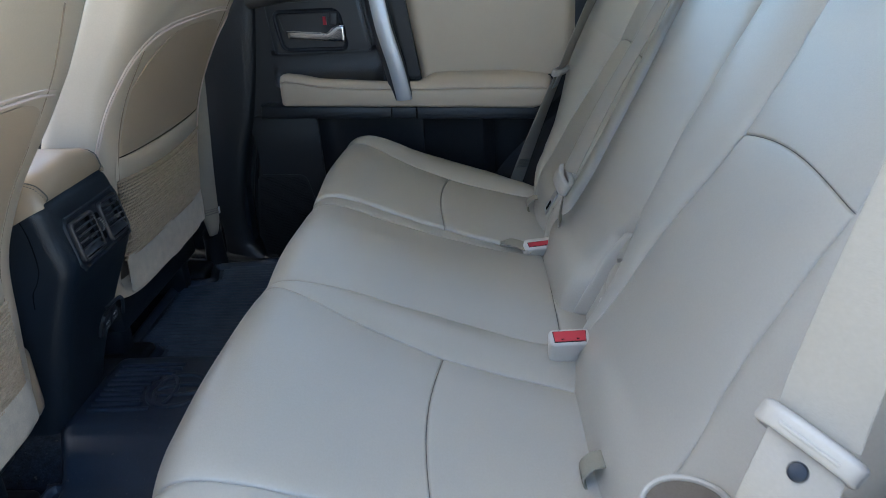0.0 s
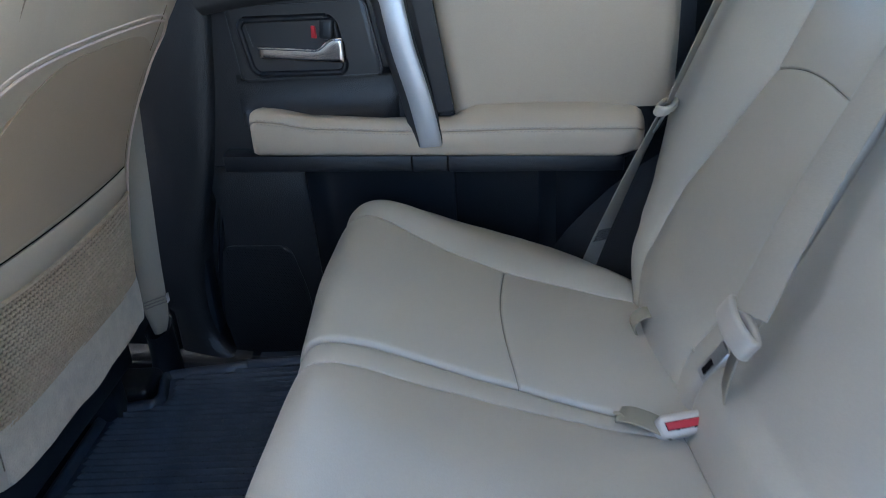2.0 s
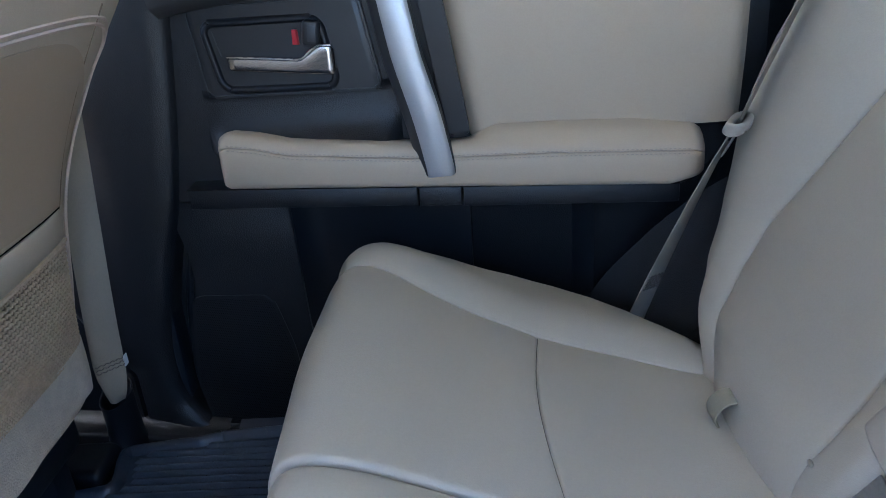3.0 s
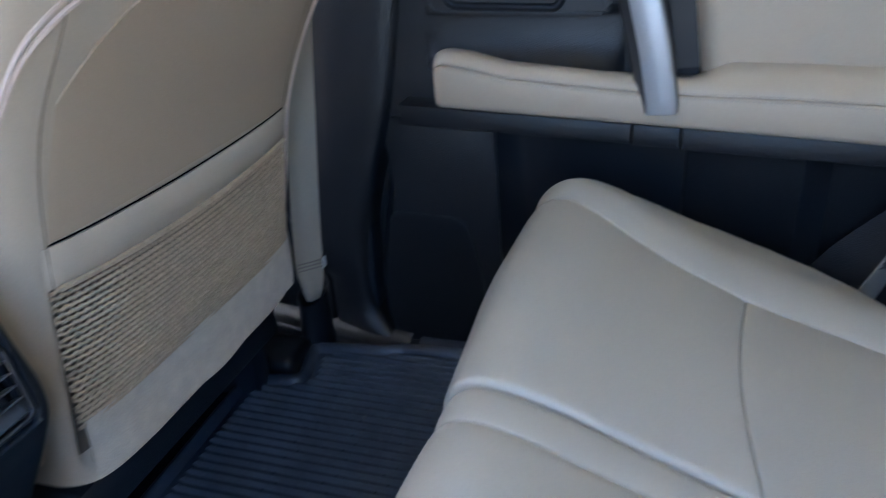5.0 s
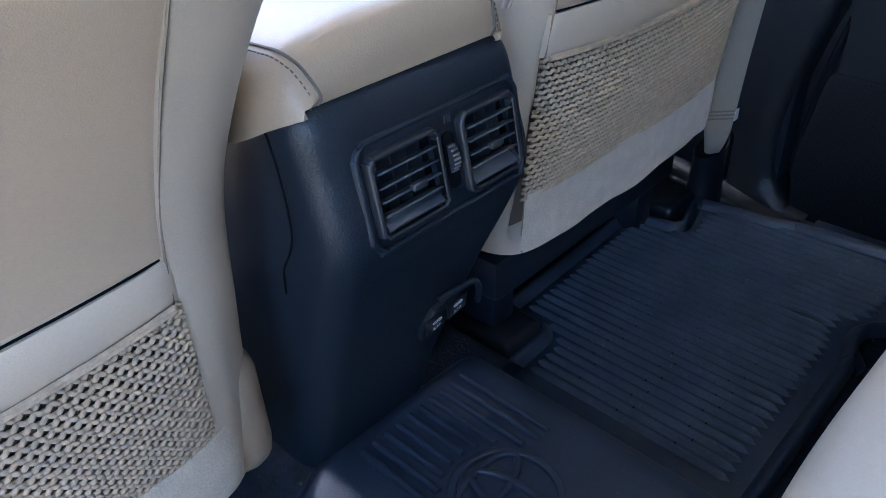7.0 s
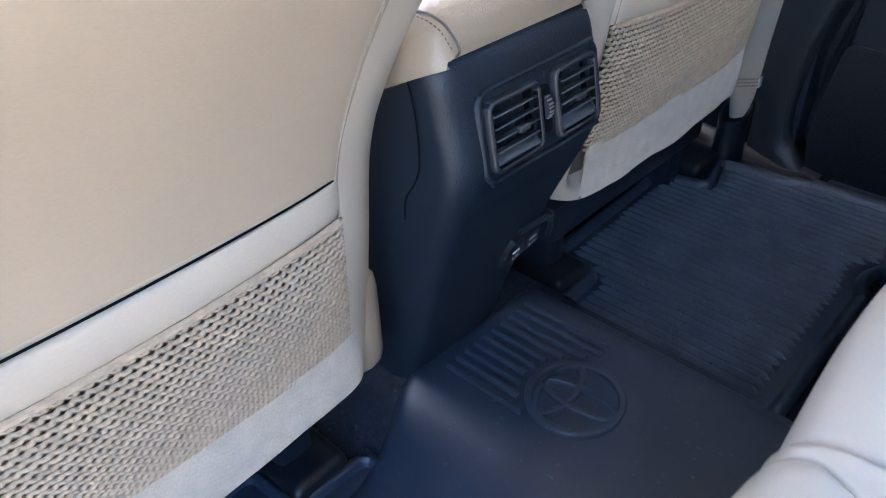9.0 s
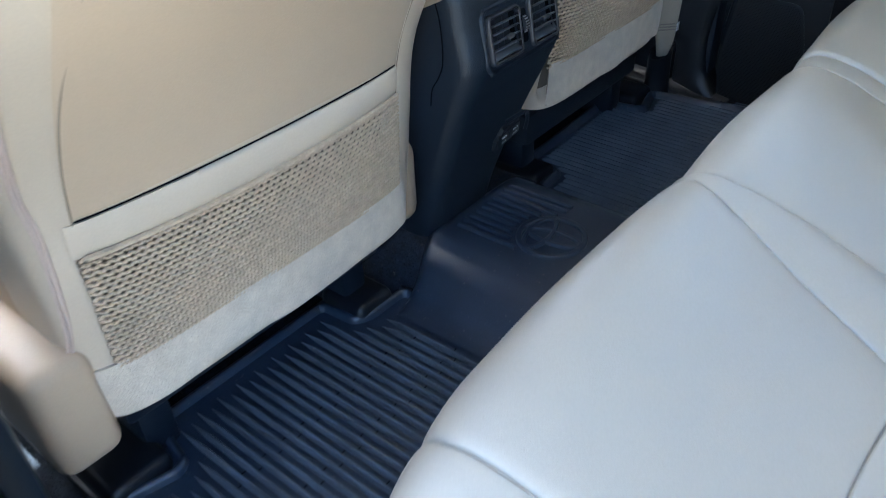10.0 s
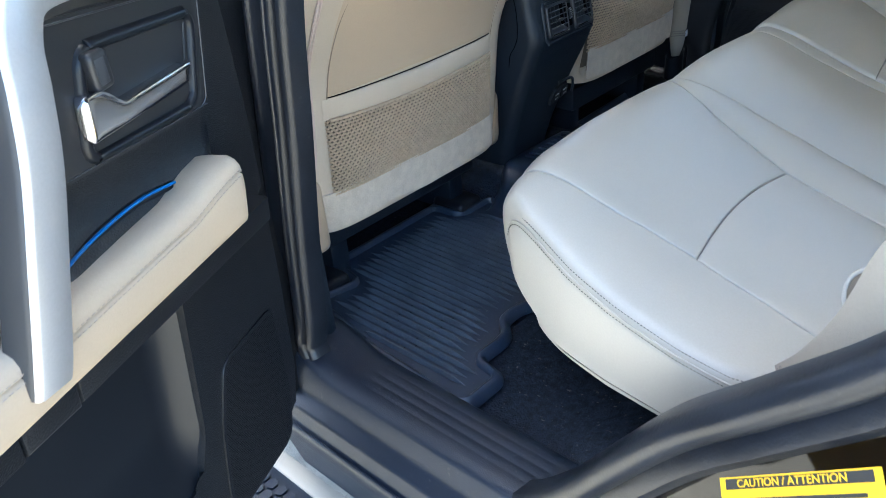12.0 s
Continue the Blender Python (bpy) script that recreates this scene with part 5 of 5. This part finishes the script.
    for q in np.linspace(0, 1, 40):
        x = -0.382 + 0.146 * q
        hi = 0.597 - 0.014 * q + 0.020 * float(smoothstep(0.66, 0.90, np.array(q)))
        lo = 0.578 - 0.016 * q
        e = math.sqrt(max(0.02, 1 - (1 - min(1.0, min(q, 1 - q) * 22)) ** 2))
        mid, h = 0.5 * (hi + lo), 0.5 * (hi - lo) * (0.6 + 0.4 * e)
        P.append([(x, 0.738 - 0.009 * e * np.sign(math.sin(w)) * abs(math.sin(w)) ** 0.35, mid + h * np.sign(math.cos(w)) * abs(math.cos(w)) ** 0.45) for w in np.linspace(0, 2 * math.pi, 28, endpoint=False)])
    bm = grid_bm(np.array(P), close_v=True)
    bm.verts.ensure_lookup_table()
    for k in (0, 39):
        bm.faces.new([bm.verts[k * 28 + i] for i in range(28)])
    lever = put("lever", bm, CHROME, lab="chrome door lever", sharp=60)
    edge = [(-0.380 + 0.141 * q, 0.7295, 0.5955 - 0.014 * q + 0.020 * float(smoothstep(0.66, 0.90, np.array(q)))) for q in np.linspace(0, 1, 24)]
    put("chrome_edge", tube(edge, 0.0022, n=8, res=50), CHROME, lever, "bright chrome edge along the lever")
    put("lock_knob", box((-0.264, 0.737, 0.619), (0.024, 0.018, 0.034), 0.006, 4, Matrix.Rotation(radians(8), 4, "Y")), PLATE, lever, "dark lock knob")
    put("knob_inset", box((-0.262, 0.7285, 0.619), (0.012, 0.002, 0.022), 0.0008, 2, Matrix.Rotation(radians(8), 4, "Y")), GREY_TRIM, lever, "grey inset of the knob")
    if M is None:
        put("lock_flag", slab([(-0.290, 0.606), (-0.282, 0.605), (-0.283, 0.624), (-0.289, 0.625)], xz, 0.746, 0.732, 0.001, 1), RED, lever, "small red lock mark")

    put("bowl_edge", tube([(-0.3895, 0.7405, 0.596), (-0.3935, 0.7405, 0.614), (-0.397, 0.7405, 0.630)], 0.0009, n=6, res=12), GREY_TRIM, lab="thin grey edge in the hollow")
    # scoop above the armrest
    P = []
    for s in np.linspace(0, 1, 40):
        x = -0.432 + 0.275 * s
        e = min(1, min(s, 1 - s) / 0.10)
        e = math.sin(math.pi / 2 * e)
        col = []
        for t in np.linspace(0, 1, 24):
            z = 0.462 + 0.088 * t
            y = 0.757 + 0.002 - (0.002 + e * (0.013 * float(smoothstep(0.84, 1.0, np.array(t))) + 0.036 * (1 - t) ** 3.5))
            col.append((x, y, z))
        P.append(col)
    put("scoop", grid_bm(np.array(P)), DOOR_BLACK, lab="black scooped finger pocket", sharp=75)

    # grab handle: satin band that bends forward over the lever, with a silver face
    band = spline([(-0.110, 0.708, 0.427), (-0.112, 0.704, 0.445), (-0.124, 0.698, 0.51), (-0.143, 0.697, 0.585), (-0.152, 0.699, 0.635), (-0.159, 0.703, 0.668), (-0.178, 0.709, 0.691), (-0.215, 0.714, 0.697), (-0.28, 0.720, 0.697), (-0.40, 0.730, 0.686), (-0.47, 0.738, 0.676)], 110)
    grab = put("grab_handle", sweep(band, [(-0.026, -0.013), (-0.0265, -0.008), (-0.0255, -0.005), (-0.014, 0.0105), (-0.010, 0.0125), (0.020, 0.0135), (0.0245, 0.0115), (0.026, 0.007), (0.026, -0.013)], up=(0, -1, 0)), HANDLE_GREY, lab="grey satin grab handle", sharp=55)
    put("silver_face", sweep(band[:82], [(-0.0125, 0.0085), (-0.0130, 0.0125), (-0.0095, 0.0152), (0.0195, 0.0162), (0.0235, 0.0140), (0.0245, 0.011), (0.018, 0.0115), (-0.011, 0.010)], up=(0, -1, 0)), SILVER, grab, "satin silver face of the handle", sharp=45)
    # black spine behind the handle
    put("spine", slab(rounded([(-0.090, 0.470), (-0.062, 0.473), (-0.098, 0.72), (-0.130, 0.72)], 0.006), xz, 0.757, 0.718, 0.004, 2), BLACK_SMOOTH, lab="black spine beside the leather panel")

    # hollow map pocket, its floor rounded up into the lining
    P = []
    for q in np.linspace(0, 1, 40):
        x = -0.346 + 0.46 * q
        e = math.sin(math.pi / 2 * min(1, min(q, 1 - q) / 0.10))
        P.append([(x + 0.012 * (1 - t) * (1 - q), 0.760 + 0.030 * e * math.sin(math.pi / 2 * min(1, t / 0.35)), 0.096 + 0.29 * t) for t in np.linspace(0, 1, 30)])
    put("map_pocket", grid_bm(np.array(P)), BLACK_SMOOTH, lab="smooth dark hollow map pocket", sharp=75)
    sp_out = rounded([(-0.512, 0.234), (-0.385, 0.228), (-0.362, 0.135), (-0.354, 0.03), (-0.365, -0.012), (-0.520, -0.008), (-0.534, 0.08)], 0.02, 5)
    grille = put("speaker_grille", slab(sp_out, xz, 0.757, 0.7545, 0.0012, 2), DOOR_BLACK, lab="black perforated speaker grille")
    bm = bmesh.new()
    for i in range(60):
        for j in range(90):
            x, z = -0.537 + 0.0031 * i + 0.00155 * (j % 2), -0.012 + 0.003 * j
            if inside(sp_out, x, z) and inside(sp_out, x - 0.006, z) and inside(sp_out, x + 0.006, z) and inside(sp_out, x, z + 0.006) and inside(sp_out, x, z - 0.006):
                q = [bm.verts.new((x + 0.0009 * math.cos(b), 0.7541, z + 0.0009 * math.sin(b))) for b in (0.4, 1.97, 3.54, 5.11)]
                bm.faces.new(q)
    tagged(put("grille_holes", bm, DARK_HOLE, grille, "fine speaker holes"), kind="stuff")
    return d


NEAR_M = Matrix.Translation((0.4755, -1.0552, -0.0256)) @ Matrix.Rotation(radians(-64.58), 4, "Z") @ Matrix.Rotation(radians(-3.3), 4, "X") @ Matrix.Rotation(radians(-3.62), 4, "Y") @ Matrix.Diagonal((1, -1, 1, 1))
rear_door("door_1", "closed rear door with beige armrest, silver grab handle and black lower lining", (0, 0.8, 0))
near_door = rear_door("door_2", "open rear door with beige armrest, silver grab handle and black lining", (-0.2, -1.2, 0), NEAR_M)
pts = [(-0.15, 0.732, 0.468), (-0.19, 0.737, 0.479), (-0.24, 0.739, 0.488), (-0.29, 0.739, 0.492), (-0.335, 0.736, 0.490)]
part("blue_strip", sweep(spline(pts, 60), rrect(0.0028, 0.0036, 0.001), up=(0, -1, 0)), BLUE, near_door, "thin blue strip along the finger pocket", M=NEAR_M)
part("strip_backing", sweep(spline([(x, y + 0.005, z - 0.004) for x, y, z in pts], 60), rrect(0.008, 0.006, 0.002), up=(0, -1, 0)), BLACK_SMOOTH, near_door, "dark pocket liner edge", M=NEAR_M)

# far wheel arch trim behind the closed door
P = []
for s in np.linspace(0, 1, 30):
    p = spline([(0.10, 0.10), (0.14, 0.19), (0.20, 0.26), (0.28, 0.33), (0.40, 0.40)], 30)[int(s * 29)]
    P.append([(p[0] - 0.03, 0.752, p[1] + 0.015), (p[0], 0.735, p[1]), (p[0] + 0.03, 0.70, p[1] - 0.03), (p[0] + 0.05, 0.66, p[1] - 0.07)])
tagged(part("wheel_arch_trim_right", grid_bm(np.array(P)), ARCH_BLACK, sharp=70), "black inner wheel arch trim", "trim", kind="structure")


# ---- seat belts ----
def strap(name, pts, width_dir, parent, w=0.047, res=60, label="", end_dir=None):
    """Flat webbing along pts; with end_dir it twists from one width direction to the other."""
    p = spline(pts, res)
    t = np.gradient(p, axis=0)
    a, b = np.array(width_dir, float), np.array(end_dir or width_dir, float)
    rows = []
    for k in range(res):
        side = a + (b - a) * k / (res - 1)
        run = t[k] / np.linalg.norm(t[k])
        side = side - run * side.dot(run)
        side /= np.linalg.norm(side)
        out = np.cross(side, run)
        rows.append([p[k] + side * u + out * v for u, v in rrect(w, 0.0016, 0.0007, 2)])
    return part(name, grid_bm(np.array(rows), close_v=True), WEBBING, parent, label)


def outer_belt(s, label):
    b = thing("rear_seat_belt", label, "seat belt", (0.2, s * 0.66, 0.2), group="rear seat belts")
    if s < 0:
        wd = wg = (0.645, -0.602, -0.331)
        strap("shoulder_webbing", [(0.50, -0.785, 1.20), (0.39, -0.745, 0.93), (0.325, -0.722, 0.68), (0.290, -0.716, 0.535), (0.277, -0.722, 0.486)], wd, b, w=0.052)
        lap = [(0.2745, -0.723, 0.482), (0.252, -0.742, 0.445), (0.233, -0.744, 0.37), (0.205, -0.725, 0.30), (0.178, -0.702, 0.25)]
        strap("lap_webbing", lap, wd, b, w=0.052)
        c = Vector((0.275, -0.722, 0.483))
        foot = Vector((0.184, -0.704, 0.262))
    else:
        wd, wg = (0.66, 0.62, -0.35), (0.50, 0.85, 0.05)
        strap("shoulder_webbing", [(0.60, 0.77, 1.20), (0.52, 0.66, 1.03), (0.43, 0.665, 0.83), (0.332, 0.645, 0.625), (0.270, 0.63, 0.492)], wd, b, end_dir=wg)
        lap = [(0.268, 0.634, 0.489), (0.232, 0.648, 0.40), (0.190, 0.66, 0.29), (0.170, 0.664, 0.235), (0.145, 0.668, 0.165)]
        strap("lap_webbing", lap, wg, b, w=0.050, end_dir=wd)
        c = Vector((0.268, 0.63, 0.488))
        foot = Vector((0.178, 0.6625, 0.258))
    wv = Vector(wg).normalized()
    tv = Vector((0.50, s * 0.03, 0.87)).normalized()
    nv = wv.cross(tv).normalized()
    tv = nv.cross(wv).normalized()
    n_out = 1.0 if nv.y < 0 else -1.0
    f = nv * n_out
    G = Matrix((wv if wv.cross(f).dot(tv) > 0 else -wv, f, tv)).transposed().to_4x4()
    G.translation = c
    reach = 0.031 if s < 0 else 0.027
    loop = []
    for a in np.linspace(0, 2 * math.pi, 64, endpoint=False):
        ca, sa = math.cos(a), math.sin(a)
        loop.append((math.copysign(abs(ca) ** 0.55, ca) * reach, sa * 0.0085, 0.0045 * sa - 0.002))
    grip = part("tongue_grip", sweep(np.array(loop), rrect(0.0085, 0.0165, 0.0040, 4), up=(0, 0, 1), closed=True), PLASTIC_TAN, b, "pale plastic loop grip of the tongue", M=G)
    part("grip_rib", tube([(-0.020, 0.0128, 0.0015), (0.0, 0.0133, 0.0015), (0.020, 0.0128, 0.0015)], 0.0014, res=16), PLASTIC_TAN, grip, M=G)
    part("tongue", box((0.004, 0.004, -0.026), (0.026, 0.0025, 0.034), 0.001, 1), STEEL, b, "steel belt tongue", M=G)
    bm = bmesh.new()
    bmesh.ops.create_cone(bm, cap_ends=True, segments=24, radius1=0.0072, radius2=0.0058, depth=0.006)
    bmesh.ops.bevel(bm, geom=bm.edges[:], offset=0.0006, segments=2, affect="EDGES", profile=0.5)
    run = Vector(lap[1]) - Vector(lap[0])
    spot = Vector(lap[0]) + run * (0.0205 / run.length)
    face = wv.cross(run).normalized()
    face = face if face.dot(f) > 0 else -face
    part("stop_button", bm, BLACK_SMOOTH, b, "black stop button", M=Matrix.Translation(spot + face * 0.003) @ face.to_track_quat("Z", "Y").to_matrix().to_4x4())
    bm = bmesh.new()
    for i in range(6):
        for k in range(9):
            add(bm, box((0, 0, 0), (0.0055, 0.0014, 0.0022), 0.0003, 1, Matrix.Translation((-0.018 + 0.0045 * k, 0.004 * i - 0.006, 0)) @ Matrix.Rotation(radians(28 * (-1) ** (i + k)), 4, "Z")))
    side = (Vector(wg) + (Vector(wd) - Vector(wg)) * 0.75).normalized()
    run = (Vector(lap[-3]) - Vector(lap[-1])).normalized()
    out = side.cross(run).normalized()
    R2 = Matrix((run.cross(out), run, out)).transposed().to_4x4()
    R2.translation = foot + out * (0.0022 if out.dot(f) > 0 else -0.0022)
    part("anchor_stitching", bm, SEAM, b, "dark stitching at the anchor", M=R2)
    return b


outer_belt(1, "beige rear seat belt hanging beside the closed door")
outer_belt(-1, "beige rear seat belt with its tongue, beside the open door")

mb = thing("middle_seat_belt", "beige middle seat belt with tongue hanging over the backrest", "seat belt", (0.2, 0.15, 0.3), group="rear seat belts")
strap("webbing", [(0.55, 0.232, 0.965), (0.465, 0.230, 0.81), (0.385, 0.214, 0.655), (0.294, 0.176, 0.51), (0.228, 0.136, 0.397)], (0.127, -0.981, 0.131), mb, w=0.046, end_dir=(0.45, -0.87, 0.15))
strap("lap_webbing", [(0.226, 0.136, 0.386), (0.214, 0.135, 0.33), (0.215, 0.145, 0.28), (0.225, 0.155, 0.235)], (0.25, 0.95, 0.1), mb, w=0.036, label="darker folded lap webbing")
MB = Matrix.Translation((0.218, 0.134, 0.384)) @ Matrix.Rotation(radians(14), 4, "X") @ Matrix.Rotation(radians(26), 4, "Y")
loop = [(0.009 * math.sin(a), 0.027 * math.cos(a) * (1 + 0.2 * abs(math.cos(a))), 0.0) for a in np.linspace(0, 2 * math.pi, 40, endpoint=False)]
part("tongue_grip", sweep(np.array(loop), rrect(0.010, 0.026, 0.004), up=(0, 0, 1), closed=True), PLASTIC_TAN, mb, "pale plastic grip of the tongue", M=MB)
part("tongue", box((-0.002, -0.010, -0.044), (0.0028, 0.020, 0.046), 0.001, 1), STEEL, mb, "steel belt tongue", M=MB)
part("tongue_slot", box((-0.002, -0.010, -0.052), (0.0032, 0.010, 0.018), 0.0005, 1), DARK_HOLE, mb, M=MB)

# front passenger belt on the far pillar, with its lower anchor
fb = thing("front_seat_belt", "beige front seat belt running down to its anchor by the pillar", "seat belt", (-0.62, 0.68, 0.1))
strap("webbing", [(-0.575, 0.775, 1.10), (-0.60, 0.742, 0.80), (-0.612, 0.728, 0.60), (-0.622, 0.708, 0.40), (-0.628, 0.690, 0.25), (-0.630, 0.681, 0.165)], (0.72, 0.69, 0), fb, w=0.046)
fold_path = spline([(-0.630, 0.681, 0.172), (-0.630, 0.680, 0.150), (-0.629, 0.679, 0.128), (-0.631, 0.681, 0.108), (-0.634, 0.684, 0.095)], 24)
turn = np.array([0.72, 0.69, 0.0])
rows = []
for p, w, h in zip(fold_path, np.interp(np.linspace(0, 1, 24), [0, 0.35, 0.75, 1], [0.045, 0.043, 0.032, 0.022]), np.interp(np.linspace(0, 1, 24), [0, 0.3, 0.8, 1], [0.002, 0.006, 0.013, 0.010])):
    rows.append([p + turn * (0.5 * w * math.cos(b)) + np.array([0.69, -0.72, 0.0]) * (0.5 * h * math.sin(b) + 0.0016 * math.cos(3 * b)) for b in np.linspace(0, 2 * math.pi, 20, endpoint=False)])
part("fold", grid_bm(np.array(rows), close_v=True), WEBBING, fb, "folded webbing end", sharp=70)
bm = bmesh.new()
for k in range(10):
    for q in range(3):
        add(bm, box((0, 0, 0), (0.0042, 0.0012, 0.0014), 0.0003, 1, Matrix.Translation(Vector((-0.6285, 0.6795, 0.156 + 0.006 * q)) + Vector(turn) * (-0.0195 + 0.0043 * k)) @ Matrix.Rotation(radians(44), 4, "Z") @ Matrix.Rotation(radians(35 * (-1) ** (k + q)), 4, "Y")))
part("stitching", bm, SEAM, fb, "zigzag dark stitching", M=Matrix.Translation((0.0022, -0.0023, 0)))
part("care_tag", box((-0.612, 0.698, 0.160), (0.0015, 0.012, 0.018), 0.0004, 1), WHITE_INK, fb, "small white care tag")
rows = []
for z, k in ((-0.005, 1.25), (0.012, 1.12), (0.03, 1.02), (0.07, 0.96), (0.096, 0.97), (0.1005, 1.0), (0.103, 0.985), (0.103, 0.93), (0.100, 0.89), (0.085, 0.85), (0.06, 0.80)):
    rows.append([(-0.640 + 0.72 * 0.027 * k * math.cos(b) + 0.69 * 0.021 * k * math.sin(b), 0.693 + 0.69 * 0.027 * k * math.cos(b) - 0.72 * 0.021 * k * math.sin(b),
                  z + (0.012 * math.cos(b) - 0.010 * math.sin(b)) * (z > 0.05)) for b in np.linspace(0, 2 * math.pi, 36, endpoint=False)])
part("anchor_cover", grid_bm(np.array(rows), close_v=True), BLACK_SMOOTH, fb, "black anchor cover with an open rim", sharp=70)

# ---- small things at the near door opening ----
RM = look((0.230, -0.636, 0.342), (0.14, -0.87, 0.50))
rim = [(0.036 * math.cos(a) * (1 + 0.15 * math.sin(a)), 0.031 * math.sin(a), 0.0) for a in np.linspace(0, 2 * math.pi, 48, endpoint=False)]
hole = thing("recline_opening", "beige-rimmed dark opening low on the backrest side", "seat opening", (0.232, -0.632, 0.30))
part("rim", sweep(np.array(rim), ring(0.0028, 8), up=(0, 0, 1), closed=True), LEATHER, hole, "beige rim", M=RM)
bm = bmesh.new()
bm.faces.new([bm.verts.new((x, y, z - 0.001)) for x, y, z in rim])
# flat dark face; the opening's inner shade is put into its colour
part("hollow", bm, SHADE_CLOTH, hole, "dark hollow", M=RM)

# warning label on the body, along the wheel arch
label = thing("warning_label", "yellow caution label with a black heading on the black body", "label", (0.25, -0.9, 0.3))
ax = Vector((0.105, -0.006, 0.090)).normalized()
ay = Vector((-0.28, 0.42, 0.42)).normalized()
an = ax.cross(ay).normalized() * -1
ay = an.cross(ax) if an.cross(ax).z > 0 else ax.cross(an)
LM = Matrix((ax, ay, ax.cross(ay))).transposed().to_4x4()
LM.translation = Vector((0.245, -0.884, 0.322)) + ay * 0.010
part("label_sheet", box((0, -0.05, 0.0), (0.14, 0.10, 0.0006), 0.0002, 1), YELLOW, label, M=LM)
part("heading_bar", box((0.0, -0.0055, 0.0005), (0.128, 0.0085, 0.0004), 0), INK, label, "black heading bar", M=LM)
lettering("heading", "CAUTION / ATTENTION", 0.0088, YELLOW, LM @ Matrix.Translation((-0.004, -0.0056, 0.0009)), label)
for k in range(5):
    w = (0.118, 0.121, 0.105, 0.119, 0.092)[k]
    part("text_line", box((-0.002, -0.018 - 0.0085 * k, 0.0005), (w, 0.0030, 0.0003), 0), INK, label, "unreadable line of text", M=LM)

# door check and striker between door and pillar
st = thing("door_check", "small steel door check with a dark strap beside the pillar", "door check", (-0.505, -0.842, 0.27))
part("bracket", box((-0.506, -0.838, 0.287), (0.022, 0.012, 0.020), 0.003), GREY_TRIM, st)
part("pin", tube([(-0.512, -0.846, 0.298), (-0.500, -0.850, 0.300), (-0.494, -0.850, 0.290), (-0.502, -0.847, 0.281)], 0.0035, res=20), STEEL, st, "bent steel pin")
part("strap", sweep(spline([(-0.505, -0.846, 0.280), (-0.515, -0.852, 0.262), (-0.532, -0.858, 0.240), (-0.548, -0.862, 0.222)], 20), rrect(0.014, 0.003, 0.001), up=(0, -1, 0)), GREY_TRIM, st, "dark check strap")
